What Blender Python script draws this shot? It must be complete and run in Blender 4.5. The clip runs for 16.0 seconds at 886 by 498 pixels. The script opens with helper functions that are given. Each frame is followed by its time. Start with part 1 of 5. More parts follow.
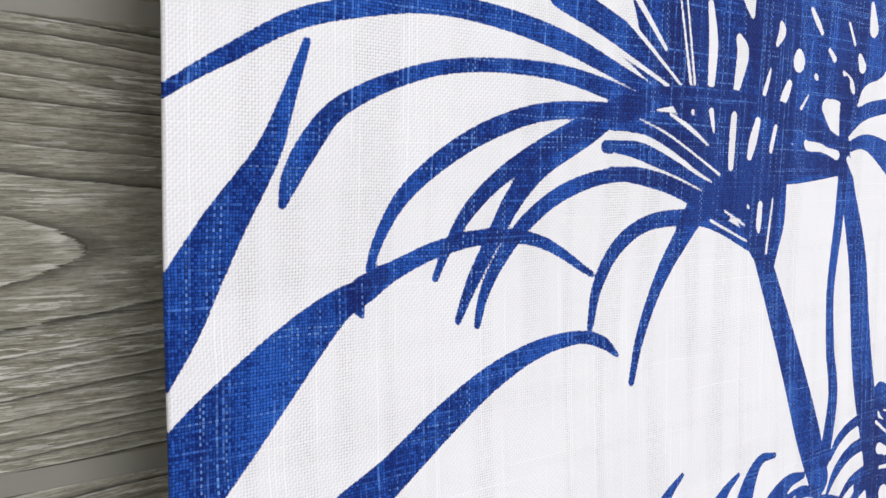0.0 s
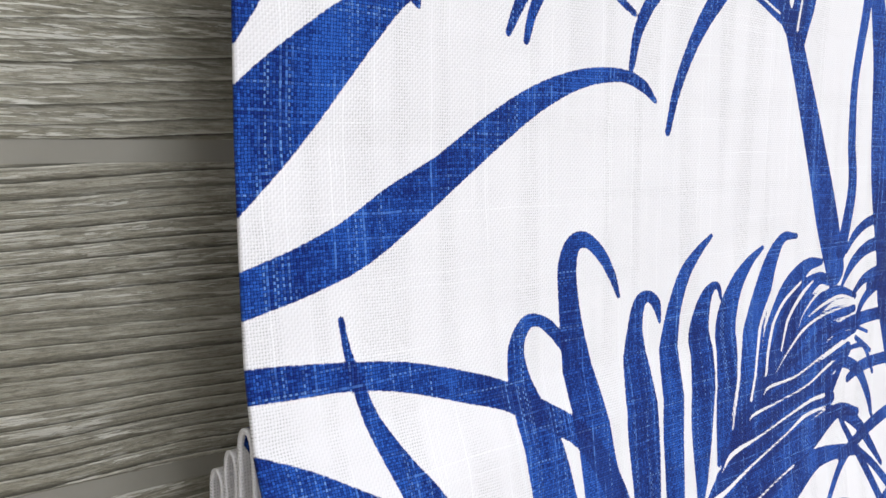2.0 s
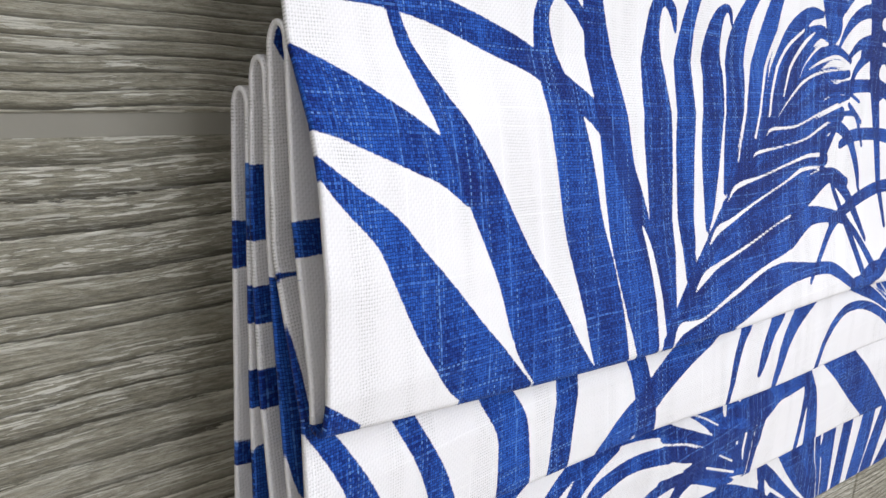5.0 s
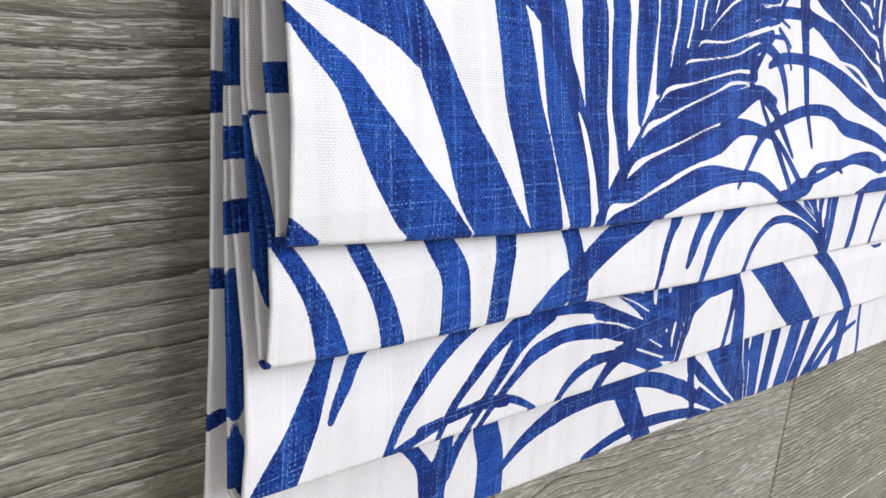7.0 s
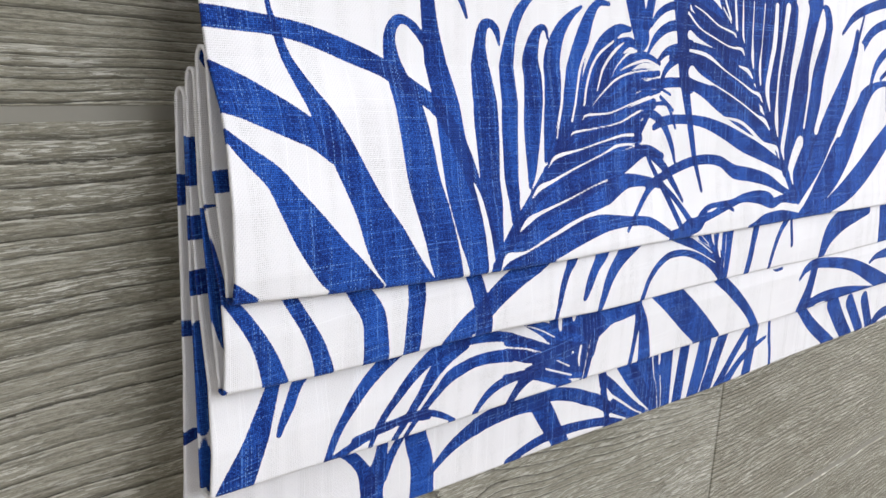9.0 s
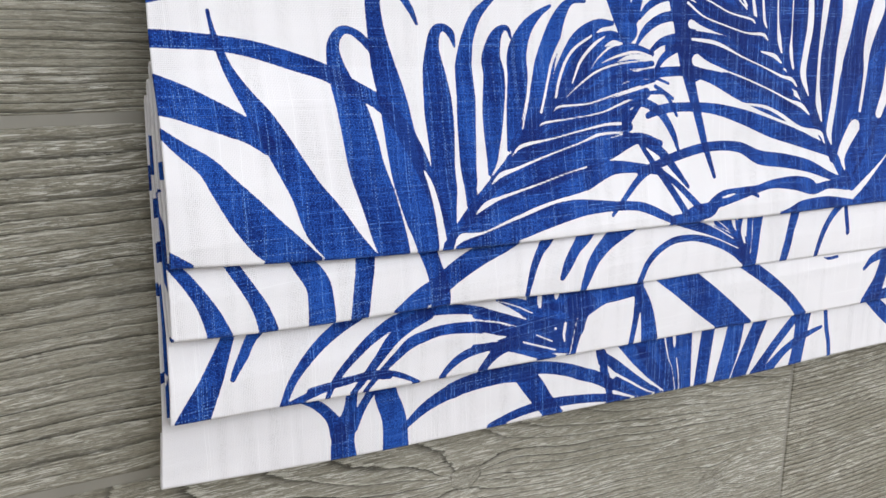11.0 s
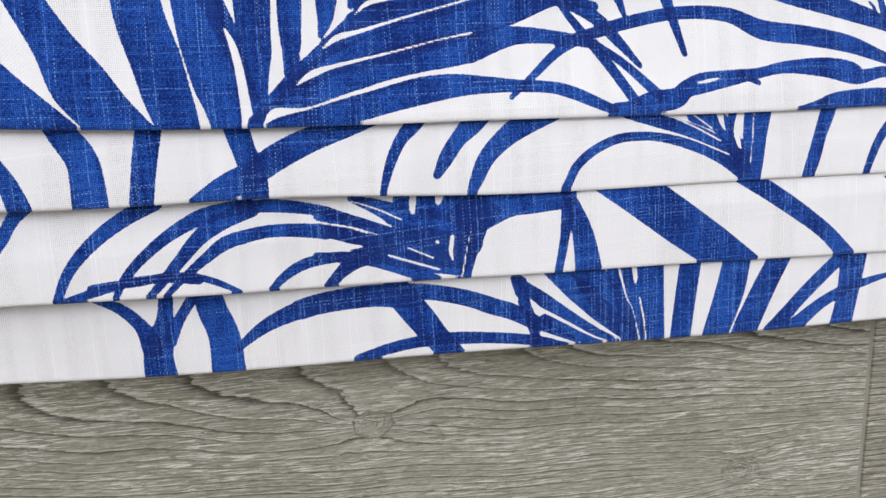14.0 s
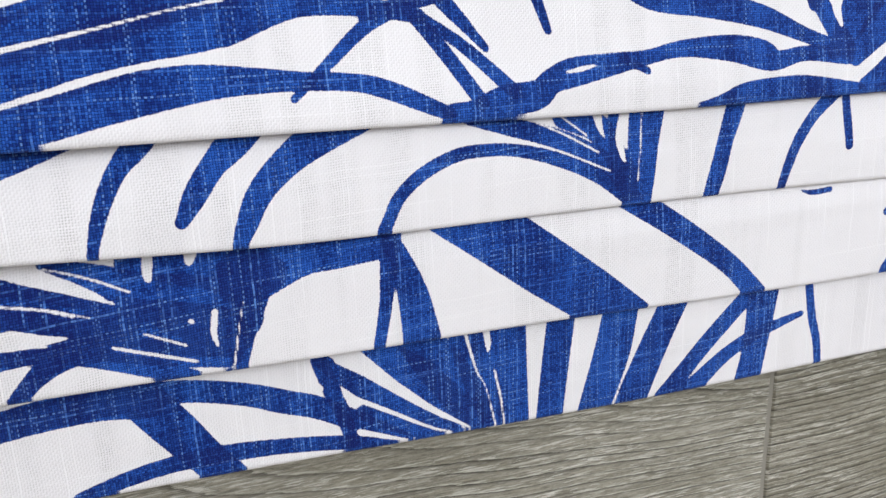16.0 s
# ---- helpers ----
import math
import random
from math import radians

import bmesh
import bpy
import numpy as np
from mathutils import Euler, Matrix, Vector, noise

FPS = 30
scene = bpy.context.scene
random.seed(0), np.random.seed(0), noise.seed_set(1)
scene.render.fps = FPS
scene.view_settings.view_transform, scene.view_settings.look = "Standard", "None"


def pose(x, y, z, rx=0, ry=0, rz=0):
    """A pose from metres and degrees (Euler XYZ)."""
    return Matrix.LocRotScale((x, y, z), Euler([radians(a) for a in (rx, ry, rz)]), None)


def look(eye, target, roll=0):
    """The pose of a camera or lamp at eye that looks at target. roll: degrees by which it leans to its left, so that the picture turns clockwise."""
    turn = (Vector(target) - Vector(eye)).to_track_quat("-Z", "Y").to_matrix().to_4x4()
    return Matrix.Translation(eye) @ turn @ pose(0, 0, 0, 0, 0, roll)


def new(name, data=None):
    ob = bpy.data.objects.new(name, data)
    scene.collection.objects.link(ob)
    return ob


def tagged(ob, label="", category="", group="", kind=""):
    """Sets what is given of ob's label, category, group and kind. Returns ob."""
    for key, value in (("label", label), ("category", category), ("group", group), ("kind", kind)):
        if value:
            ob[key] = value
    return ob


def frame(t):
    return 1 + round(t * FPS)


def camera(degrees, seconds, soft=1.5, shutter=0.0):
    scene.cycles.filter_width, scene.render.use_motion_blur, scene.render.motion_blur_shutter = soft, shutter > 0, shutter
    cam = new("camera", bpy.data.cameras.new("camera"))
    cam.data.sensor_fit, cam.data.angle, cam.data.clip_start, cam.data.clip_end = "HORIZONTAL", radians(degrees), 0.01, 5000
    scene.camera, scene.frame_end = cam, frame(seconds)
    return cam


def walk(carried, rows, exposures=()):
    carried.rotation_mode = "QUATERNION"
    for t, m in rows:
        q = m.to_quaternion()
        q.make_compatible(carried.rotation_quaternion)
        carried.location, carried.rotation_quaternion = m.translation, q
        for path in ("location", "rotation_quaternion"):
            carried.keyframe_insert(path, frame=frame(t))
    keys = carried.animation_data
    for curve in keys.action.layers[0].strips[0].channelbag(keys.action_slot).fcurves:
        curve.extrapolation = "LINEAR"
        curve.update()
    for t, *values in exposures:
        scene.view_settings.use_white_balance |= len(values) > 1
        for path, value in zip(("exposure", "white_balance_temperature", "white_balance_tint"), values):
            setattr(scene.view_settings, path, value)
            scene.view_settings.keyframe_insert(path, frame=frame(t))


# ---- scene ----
cam = camera(53.3, 16.0)
PATH = [
    (0, (0.0411, -0.2545, 1.3899), (1.2207, 1.3450, 1.1652), 1.40),
    (0.5, (0.0344, -0.2570, 1.3759), (1.2123, 1.3398, 1.1257), 1.72),
    (1, (0.0270, -0.2587, 1.3524), (1.2079, 1.3335, 1.0867), 1.67),
    (1.5, (0.0219, -0.2610, 1.3333), (1.2098, 1.3165, 1.0168), 2.36),
    (2, (0.0182, -0.2530, 1.3155), (1.2255, 1.3042, 0.9727), 2.54),
    (2.5, (0.0156, -0.2572, 1.3062), (1.2350, 1.2822, 0.9278), 2.84),
    (3, (0.0134, -0.2575, 1.2877), (1.2534, 1.2609, 0.8917), 2.53),
    (3.5, (0.0117, -0.2513, 1.2684), (1.2701, 1.2486, 0.8598), 2.57),
    (4, (0.0067, -0.2469, 1.2567), (1.2887, 1.2233, 0.8151), 3.38),
    (4.2, (0.0039, -0.2437, 1.2499), (1.2952, 1.2198, 0.8133), 3.24),
    (6.3, (-0.0122, -0.2608, 1.2016), (1.3029, 1.1547, 0.6850), 5.30),
    (6.5, (-0.0159, -0.2690, 1.1998), (1.3040, 1.1431, 0.6859), 5.49),
    (7, (-0.0244, -0.2860, 1.1966), (1.3100, 1.1143, 0.6882), 5.57),
    (7.5, (-0.0326, -0.3093, 1.2046), (1.3026, 1.0887, 0.6919), 5.20),
    (8, (-0.0431, -0.3346, 1.2177), (1.2943, 1.0661, 0.7182), 4.69),
    (8.5, (-0.0495, -0.3561, 1.2266), (1.2834, 1.0557, 0.7469), 3.88),
    (9, (-0.0565, -0.3753, 1.2324), (1.2774, 1.0449, 0.7810), 3.16),
    (9.2, (-0.0596, -0.3845, 1.2328), (1.2671, 1.0454, 0.7909), 2.96),
    (11.3, (0.0738, -0.5367, 1.2427), (0.8332, 1.2526, 0.7719), -0.65),
    (11.5, (0.1032, -0.5545, 1.2426), (0.7565, 1.2794, 0.7840), -1.15),
    (12, (0.1681, -0.5893, 1.2375), (0.6063, 1.3136, 0.8053), -1.69),
    (12.5, (0.2267, -0.6103, 1.2297), (0.5405, 1.3216, 0.8180), -1.81),
    (13, (0.2581, -0.6090, 1.2105), (0.4958, 1.3338, 0.7994), -2.21),
    (13.5, (0.2741, -0.5538, 1.1826), (0.5104, 1.3819, 0.7387), -2.73),
    (14, (0.2853, -0.4978, 1.1636), (0.6065, 1.4123, 0.6652), -2.20),
    (14.5, (0.2904, -0.4409, 1.1500), (0.7354, 1.4321, 0.6076), -1.81),
    (15, (0.3140, -0.3921, 1.1460), (0.8565, 1.4446, 0.5697), -1.90),
    (15.5, (0.3350, -0.3710, 1.1610), (0.9230, 1.4410, 0.5520), -2.20),
    (16, (0.3440, -0.3500, 1.1640), (0.9840, 1.4470, 0.5650), -1.60),
]
walk(cam, [(t, look(eye, target, roll)) for t, eye, target, roll in PATH], ((0, -0.06), (3.5, 0.02), (7, 0.05), (9, 0.02), (12.5, -0.10), (14, -0.11), (16, -0.11)))

# ---- world, light ----
world = bpy.data.worlds.new("world")
scene.world = world
world.use_nodes = True
sky = world.node_tree.nodes.new("ShaderNodeTexSky")
sky.sky_type, sky.sun_disc = "NISHITA", False
sky.sun_elevation, sky.sun_rotation = radians(40), radians(110)
world.node_tree.links.new(sky.outputs[0], world.node_tree.nodes["Background"].inputs[0])
world.node_tree.nodes["Background"].inputs[1].default_value = 0.1


def area(name, m, width, height, watts, colour):
    lamp = bpy.data.lights.new(name, "AREA")
    lamp.shape, lamp.size, lamp.size_y, lamp.energy, lamp.color = "RECTANGLE", width, height, watts, colour
    ob = new(name, lamp)
    ob.matrix_world = m
    return ob


# daylight in two unseen openings: east window, and a south one added as fill
area("unseen_daylight", look((2.28, -1.2, 1.95), (0.4, -0.2, 1.1)), 1.5, 1.2, 36, (0.948, 0.97, 1.0))
area("unseen_daylight", look((0.4, -2.58, 2.3), (0.4, 0, 1.1)), 1.5, 1.0, 38, (0.948, 0.97, 1.0))


# ---- materials ----
class Nodes:
    """Short hand for building a node tree."""

    def __init__(self, name):
        self.mat = bpy.data.materials.new(name)
        self.mat.use_nodes = True
        self.tree = self.mat.node_tree
        self.bsdf = self.tree.nodes["Principled BSDF"]

    def set(self, socket, value):
        if isinstance(value, bpy.types.NodeSocket):
            self.tree.links.new(value, socket)
        else:
            socket.default_value = value

    def math(self, op, a, b=0.0, c=0.0):
        n = self.tree.nodes.new("ShaderNodeMath")
        n.operation = op
        for i, v in enumerate((a, b, c)):
            self.set(n.inputs[i], v)
        return n.outputs[0]

    def ramp(self, v, lo, hi, a=0.0, b=1.0, smooth=True):
        n = self.tree.nodes.new("ShaderNodeMapRange")
        n.interpolation_type = "SMOOTHSTEP" if smooth else "LINEAR"
        for i, x in enumerate((v, lo, hi, a, b)):
            self.set(n.inputs[i], x)
        return n.outputs[0]

    def mix(self, f, a, b):
        n = self.tree.nodes.new("ShaderNodeMix")
        n.data_type = "RGBA"
        self.set(n.inputs[0], f)
        self.set(n.inputs[6], a)
        self.set(n.inputs[7], b)
        return n.outputs[2]

    def noise(self, vec, scale=1.0, detail=2.0, rough=0.5):
        n = self.tree.nodes.new("ShaderNodeTexNoise")
        self.set(n.inputs["Vector"], vec)
        n.inputs["Scale"].default_value, n.inputs["Detail"].default_value, n.inputs["Roughness"].default_value = scale, detail, rough
        return n.outputs[0]

    def xyz(self, x, y, z):
        n = self.tree.nodes.new("ShaderNodeCombineXYZ")
        for i, v in enumerate((x, y, z)):
            self.set(n.inputs[i], v)
        return n.outputs[0]

    def split(self, v):
        n = self.tree.nodes.new("ShaderNodeSeparateXYZ")
        self.set(n.inputs[0], v)
        return n.outputs

    def coord(self, kind="Object"):
        return self.tree.nodes.new("ShaderNodeTexCoord").outputs[kind]

    def attribute(self, name):
        n = self.tree.nodes.new("ShaderNodeAttribute")
        n.attribute_name = name
        return n.outputs["Fac"]

    def hash(self, value, seed):
        n = self.tree.nodes.new("ShaderNodeTexWhiteNoise")
        n.noise_dimensions = "2D"
        self.set(n.inputs["Vector"], self.xyz(value, seed, 0.0))
        return n.outputs["Value"]

    def random(self):
        return self.tree.nodes.new("ShaderNodeObjectInfo").outputs["Random"]

    def bump(self, h, strength, dist):
        n = self.tree.nodes.new("ShaderNodeBump")
        n.inputs["Strength"].default_value, n.inputs["Distance"].default_value = strength, dist
        self.set(n.inputs["Height"], h)
        self.set(self.bsdf.inputs["Normal"], n.outputs[0])

    def out(self, colour, rough, spec=0.3):
        self.set(self.bsdf.inputs["Base Color"], colour)
        self.set(self.bsdf.inputs["Roughness"], rough)
        self.bsdf.inputs["Specular IOR Level"].default_value = spec
        return self.mat


def linen(name):
    """Slub linen: warp and weft threads, thick slubs, and a blue print whose edge is carried by the mesh."""
    n = Nodes(name)
    u, v, _ = n.split(n.coord("UV"))
    pitch = 0.00092
    soft = n.noise(n.xyz(n.math("MULTIPLY", u, 45), n.math("MULTIPLY", v, 45), 0.0), 1.0, 2.0)
    uw = n.math("ADD", u, n.math("MULTIPLY", n.math("SUBTRACT", soft, 0.5), 0.0018))
    vw = n.math("ADD", v, n.math("MULTIPLY", n.math("SUBTRACT", soft, 0.5), 0.0018))
    au, av = n.math("DIVIDE", uw, pitch), n.math("DIVIDE", vw, pitch)
    iu, iv = n.math("FLOOR", au), n.math("FLOOR", av)
    tu = n.math("ABSOLUTE", n.math("SINE", n.math("MULTIPLY", au, math.pi)))
    tv = n.math("ABSOLUTE", n.math("SINE", n.math("MULTIPLY", av, math.pi)))
    odd = n.math("MODULO", n.math("ABSOLUTE", n.math("ADD", iu, iv)), 2.0)
    cell = n.tree.nodes.new("ShaderNodeTexWhiteNoise")
    cell.noise_dimensions = "2D"
    n.set(cell.inputs["Vector"], n.xyz(iu, iv, 0.0))
    chance = cell.outputs["Value"]
    # where the warp lies on top the gaps run upright, where the weft does they lie flat
    top = n.math("ADD", n.math("MULTIPLY", tu, odd), n.math("MULTIPLY", tv, n.math("SUBTRACT", 1.0, odd)))
    hole = n.math("MULTIPLY", n.ramp(tu, 0.85, 0.35), n.ramp(tv, 0.85, 0.35))
    # every thread has its own thickness, and some swell into slubs
    warp = n.noise(n.xyz(n.math("MULTIPLY", iu, 0.83), n.math("MULTIPLY", v, 9), 3.0), 1.0, 1.0)
    weft = n.noise(n.xyz(n.math("MULTIPLY", u, 8), n.math("MULTIPLY", iv, 0.83), 7.0), 1.0, 1.0)
    band_u = n.noise(n.xyz(n.math("MULTIPLY", u, 75), n.math("MULTIPLY", v, 5), 21.0), 1.0, 1.0)
    band_v = n.noise(n.xyz(n.math("MULTIPLY", u, 5), n.math("MULTIPLY", v, 75), 23.0), 1.0, 1.0)
    slub = n.math("MAXIMUM", n.math("MULTIPLY", n.ramp(warp, 0.60, 0.71), n.ramp(tu, 0.1, 0.6)), n.math("MULTIPLY", n.math("MULTIPLY", n.ramp(weft, 0.63, 0.75), n.ramp(tv, 0.1, 0.6)), 0.8))
    open_weave = n.math("ADD", n.math("MULTIPLY", n.ramp(band_u, 0.47, 0.62), 0.9), n.math("MULTIPLY", n.ramp(band_v, 0.5, 0.7), 0.4))
    cloud = n.noise(n.xyz(n.math("MULTIPLY", u, 22), n.math("MULTIPLY", v, 22), 9.0), 1.0, 3.0)
    pale = n.mix(n.ramp(cloud, 0.3, 0.7), (0.765, 0.750, 0.783, 1), (0.795, 0.780, 0.812, 1))
    # shade between threads, mixed into the white and stronger in open bands
    pale = n.mix(n.math("MULTIPLY", n.math("SUBTRACT", 1.0, n.ramp(top, 0.1, 0.6)), n.math("ADD", 0.03, n.math("MULTIPLY", open_weave, 0.17))), pale, (0.46, 0.45, 0.45, 1))
    pale = n.mix(n.math("MULTIPLY", hole, n.math("MULTIPLY", open_weave, n.ramp(chance, 0.1, 0.6, 0.15, 0.7))), pale, (0.36, 0.355, 0.36, 1))
    pale = n.mix(n.math("MULTIPLY", slub, 0.55), pale, (0.85, 0.84, 0.87, 1))
    edge = n.math("ADD", n.attribute("ink"), n.math("MULTIPLY", n.math("ADD", n.math("SUBTRACT", chance, 0.5), n.math("MULTIPLY", n.math("SUBTRACT", top, 0.6), 0.5)), 0.00022))
    ink = n.ramp(edge, 0.00022, -0.00022)
    twice = n.ramp(n.attribute("overlap"), 0.0004, -0.0004)
    patch = n.noise(n.xyz(n.math("MULTIPLY", u, 50), n.math("MULTIPLY", v, 14), 5.0), 1.0, 3.0)
    thread = n.math("ADD", n.math("MULTIPLY", n.ramp(warp, 0.3, 0.7), odd), n.math("MULTIPLY", n.ramp(weft, 0.3, 0.7), n.math("SUBTRACT", 1.0, odd)))
    tone = n.math("ADD", n.math("MULTIPLY", n.ramp(patch, 0.3, 0.72), 0.34), n.math("ADD", n.math("MULTIPLY", chance, 0.33), n.math("MULTIPLY", thread, 0.33)))
    blue = n.mix(n.ramp(tone, 0.15, 0.85), (0.0040, 0.019, 0.160, 1), (0.023, 0.115, 0.52, 1))
    blue = n.mix(n.math("MULTIPLY", twice, 0.55), blue, (0.007, 0.012, 0.120, 1))
    # the same thread-gap shade, put into the blue
    blue = n.mix(n.math("MULTIPLY", n.math("SUBTRACT", 1.0, n.ramp(top, 0.20, 0.85)), 0.85), blue, (0.0022, 0.006, 0.052, 1))
    blue = n.mix(n.math("MULTIPLY", slub, n.ramp(chance, 0.2, 0.9, 0.15, 0.85)), blue, (0.085, 0.215, 0.60, 1))
    # single threads that took less dye show as rows of pale dashes
    bare_warp = n.math("MULTIPLY", n.math("MULTIPLY", n.ramp(n.hash(iu, 1.0), 0.74, 0.86), n.ramp(n.noise(n.xyz(iu, n.math("MULTIPLY", v, 22), 31.0), 1.0, 1.0), 0.42, 0.56)), odd)
    bare_weft = n.math("MULTIPLY", n.math("MULTIPLY", n.ramp(n.hash(iv, 2.0), 0.86, 0.93), n.ramp(n.noise(n.xyz(n.math("MULTIPLY", u, 22), iv, 37.0), 1.0, 1.0), 0.44, 0.58)), n.math("SUBTRACT", 1.0, odd))
    bare = n.math("MULTIPLY", n.math("MAXIMUM", bare_warp, bare_weft), n.math("MULTIPLY", n.ramp(top, 0.35, 0.8), n.ramp(chance, 0.0, 0.7, 0.25, 1.0)))
    blue = n.mix(n.math("MULTIPLY", bare, 0.75), blue, (0.15, 0.30, 0.66, 1))
    colour = n.mix(ink, pale, blue)
    height = n.math("ADD", n.math("MULTIPLY", top, 0.8), n.math("MULTIPLY", slub, 0.9))
    n.bump(height, 0.30, 0.0005)
    n.bsdf.inputs["Sheen Weight"].default_value = 0.05
    return n.out(colour, 0.9, 0.12)


def wood(name, slope=0.0, knots=(), wave=0.012, pith=None, pitch=0.0052, spread=0.3):
    """Grey weathered planks: growth rings along x, tongue-shaped round a pith, bent round knots, with pale torn fibres."""
    n = Nodes(name)
    x, _, z = n.split(n.coord())
    shift = n.math("MULTIPLY", n.random(), 37.0)
    low = n.noise(n.xyz(n.math("MULTIPLY", x, 4.0), shift, n.math("MULTIPLY", z, 9.0)), 1.0, 0.0)
    mid = n.noise(n.xyz(n.math("MULTIPLY", x, 16.0), shift, n.math("MULTIPLY", z, 26.0)), 1.0, 0.0)
    bend = n.math("ADD", n.math("MULTIPLY", n.math("SUBTRACT", low, 0.5), wave), n.math("MULTIPLY", n.math("SUBTRACT", mid, 0.5), wave * 0.3))
    c = n.math("ADD", n.math("SUBTRACT", z, n.math("MULTIPLY", x, slope)), bend)
    along = c
    if pith:
        px, pz, taper = pith
        dz = n.math("ADD", n.math("SUBTRACT", z, pz), bend)
        dx = n.math("MULTIPLY", n.math("ADD", n.math("SUBTRACT", x, px), n.math("MULTIPLY", n.math("SUBTRACT", mid, 0.5), 0.05)), taper)
        c = n.math("SQRT", n.math("ADD", n.math("POWER", dz, 2.0), n.math("POWER", dx, 2.0)))
    ring = None
    for kx, kz, size in knots:
        dx, dz = n.math("SUBTRACT", x, kx), n.math("SUBTRACT", z, kz)
        wobble = n.math("MULTIPLY", n.math("SUBTRACT", n.noise(n.coord(), 150.0, 2.0), 0.5), 0.007)
        r = n.math("ADD", n.math("SQRT", n.math("ADD", n.math("MULTIPLY", n.math("POWER", dx, 2.0), 0.5), n.math("POWER", dz, 2.0))), wobble)
        g = n.math("EXPONENT", n.math("MULTIPLY", n.math("POWER", r, 2.0), -1.0 / (2.0 * size) ** 2))
        sign = n.ramp(dz, -size * 0.9, size * 0.9, 1.0, -1.0)
        c = n.math("ADD", c, n.math("MULTIPLY", n.math("MULTIPLY", sign, g), -size * 0.75 if pith is None else size * 0.75))
        inside = n.ramp(r, size * 1.0, size * 0.9)
        c = n.math("ADD", n.math("MULTIPLY", c, n.math("SUBTRACT", 1.0, inside)), n.math("MULTIPLY", n.math("MULTIPLY", r, 1.9), inside))
        ring = inside if ring is None else n.math("MAXIMUM", ring, inside)
    uneven = n.noise(n.xyz(shift, 0.5, n.math("MULTIPLY", c, 90.0)), 1.0, 2.0)
    phase = n.math("ADD", n.math("DIVIDE", c, pitch), n.math("MULTIPLY", uneven, 1.3))
    ragged = n.noise(n.xyz(n.math("MULTIPLY", x, 42.0), shift, n.math("MULTIPLY", z, 420.0)), 1.0, 4.0, 0.7)
    saw = n.math("FRACT", n.math("ADD", phase, n.math("MULTIPLY", n.math("SUBTRACT", ragged, 0.5), spread)))
    # a ring: a dark groove with a painted shadow line, then a long grey slope that ends in a thin pale torn crest
    groove = n.math("SUBTRACT", 1.0, n.ramp(saw, 0.0, 0.42))
    # mask of the thin shadow right beneath a crest
    line = n.ramp(saw, 0.16, 0.03)
    crest = n.math("MULTIPLY", n.ramp(saw, 0.82, 0.94), n.ramp(saw, 1.0, 0.98))
    strong = n.noise(n.xyz(n.math("MULTIPLY", x, 5.0), n.math("ADD", shift, 2.0), n.math("FLOOR", phase)), 1.0, 1.0)
    fine = n.noise(n.xyz(n.math("MULTIPLY", x, 95.0), shift, n.math("MULTIPLY", along, 1300.0)), 1.0, 4.0, 0.7)
    hair = n.noise(n.xyz(n.math("MULTIPLY", x, 22.0), n.math("ADD", shift, 9.0), n.math("MULTIPLY", along, 700.0)), 1.0, 3.0, 0.7)
    sliver = n.noise(n.xyz(n.math("MULTIPLY", x, 75.0), n.math("ADD", shift, 3.0), n.math("MULTIPLY", along, 1150.0)), 1.0, 3.0, 0.65)
    torn = n.noise(n.xyz(n.math("MULTIPLY", x, 12.0), shift, n.math("MULTIPLY", along, 90.0)), 1.0, 2.0)
    grit = n.noise(n.xyz(n.math("MULTIPLY", x, 260.0), n.math("ADD", shift, 5.0), n.math("MULTIPLY", z, 1000.0)), 1.0, 3.0, 0.75)
    cluster = n.ramp(n.noise(n.xyz(n.math("MULTIPLY", x, 14.0), n.math("ADD", shift, 6.0), n.math("MULTIPLY", z, 40.0)), 1.0, 2.0), 0.42, 0.60)
    blot = n.noise(n.xyz(n.math("MULTIPLY", x, 7.0), shift, n.math("MULTIPLY", z, 26.0)), 1.0, 4.0)
    fine = n.math("ADD", n.math("MULTIPLY", fine, n.math("SUBTRACT", 1.0, n.math("MULTIPLY", groove, 0.3))), n.math("MULTIPLY", groove, 0.145))
    crest = n.math("MULTIPLY", crest, n.ramp(sliver, 0.40, 0.56, 0.15, 1.0))
    col = n.mix(n.ramp(blot, 0.3, 0.72), (0.285, 0.268, 0.212, 1), (0.375, 0.355, 0.293, 1))
    col = n.mix(n.math("MULTIPLY", n.ramp(grit, 0.5, 0.33), 0.45), col, (0.130, 0.121, 0.096, 1))
    col = n.mix(n.math("MULTIPLY", n.ramp(grit, 0.5, 0.68), 0.40), col, (0.50, 0.48, 0.415, 1))
    col = n.mix(n.math("MULTIPLY", groove, n.ramp(strong, 0.3, 0.65, 0.28, 0.72)), col, (0.095, 0.088, 0.069, 1))
    # crest shadow, painted into the wood colour
    col = n.mix(n.math("MULTIPLY", line, n.ramp(strong, 0.32, 0.6, 0.35, 0.9)), col, (0.060, 0.056, 0.044, 1))
    col = n.mix(n.math("MULTIPLY", n.ramp(hair, 0.48, 0.36), 0.40), col, (0.085, 0.079, 0.063, 1))
    col = n.mix(n.math("MULTIPLY", n.ramp(fine, 0.48, 0.37), 0.45), col, (0.105, 0.098, 0.079, 1))
    col = n.mix(n.math("MULTIPLY", n.ramp(fine, 0.53, 0.64), 0.38), col, (0.50, 0.485, 0.43, 1))
    col = n.mix(n.math("MULTIPLY", crest, n.ramp(strong, 0.35, 0.7, 0.5, 1.0)), col, (0.70, 0.68, 0.60, 1))
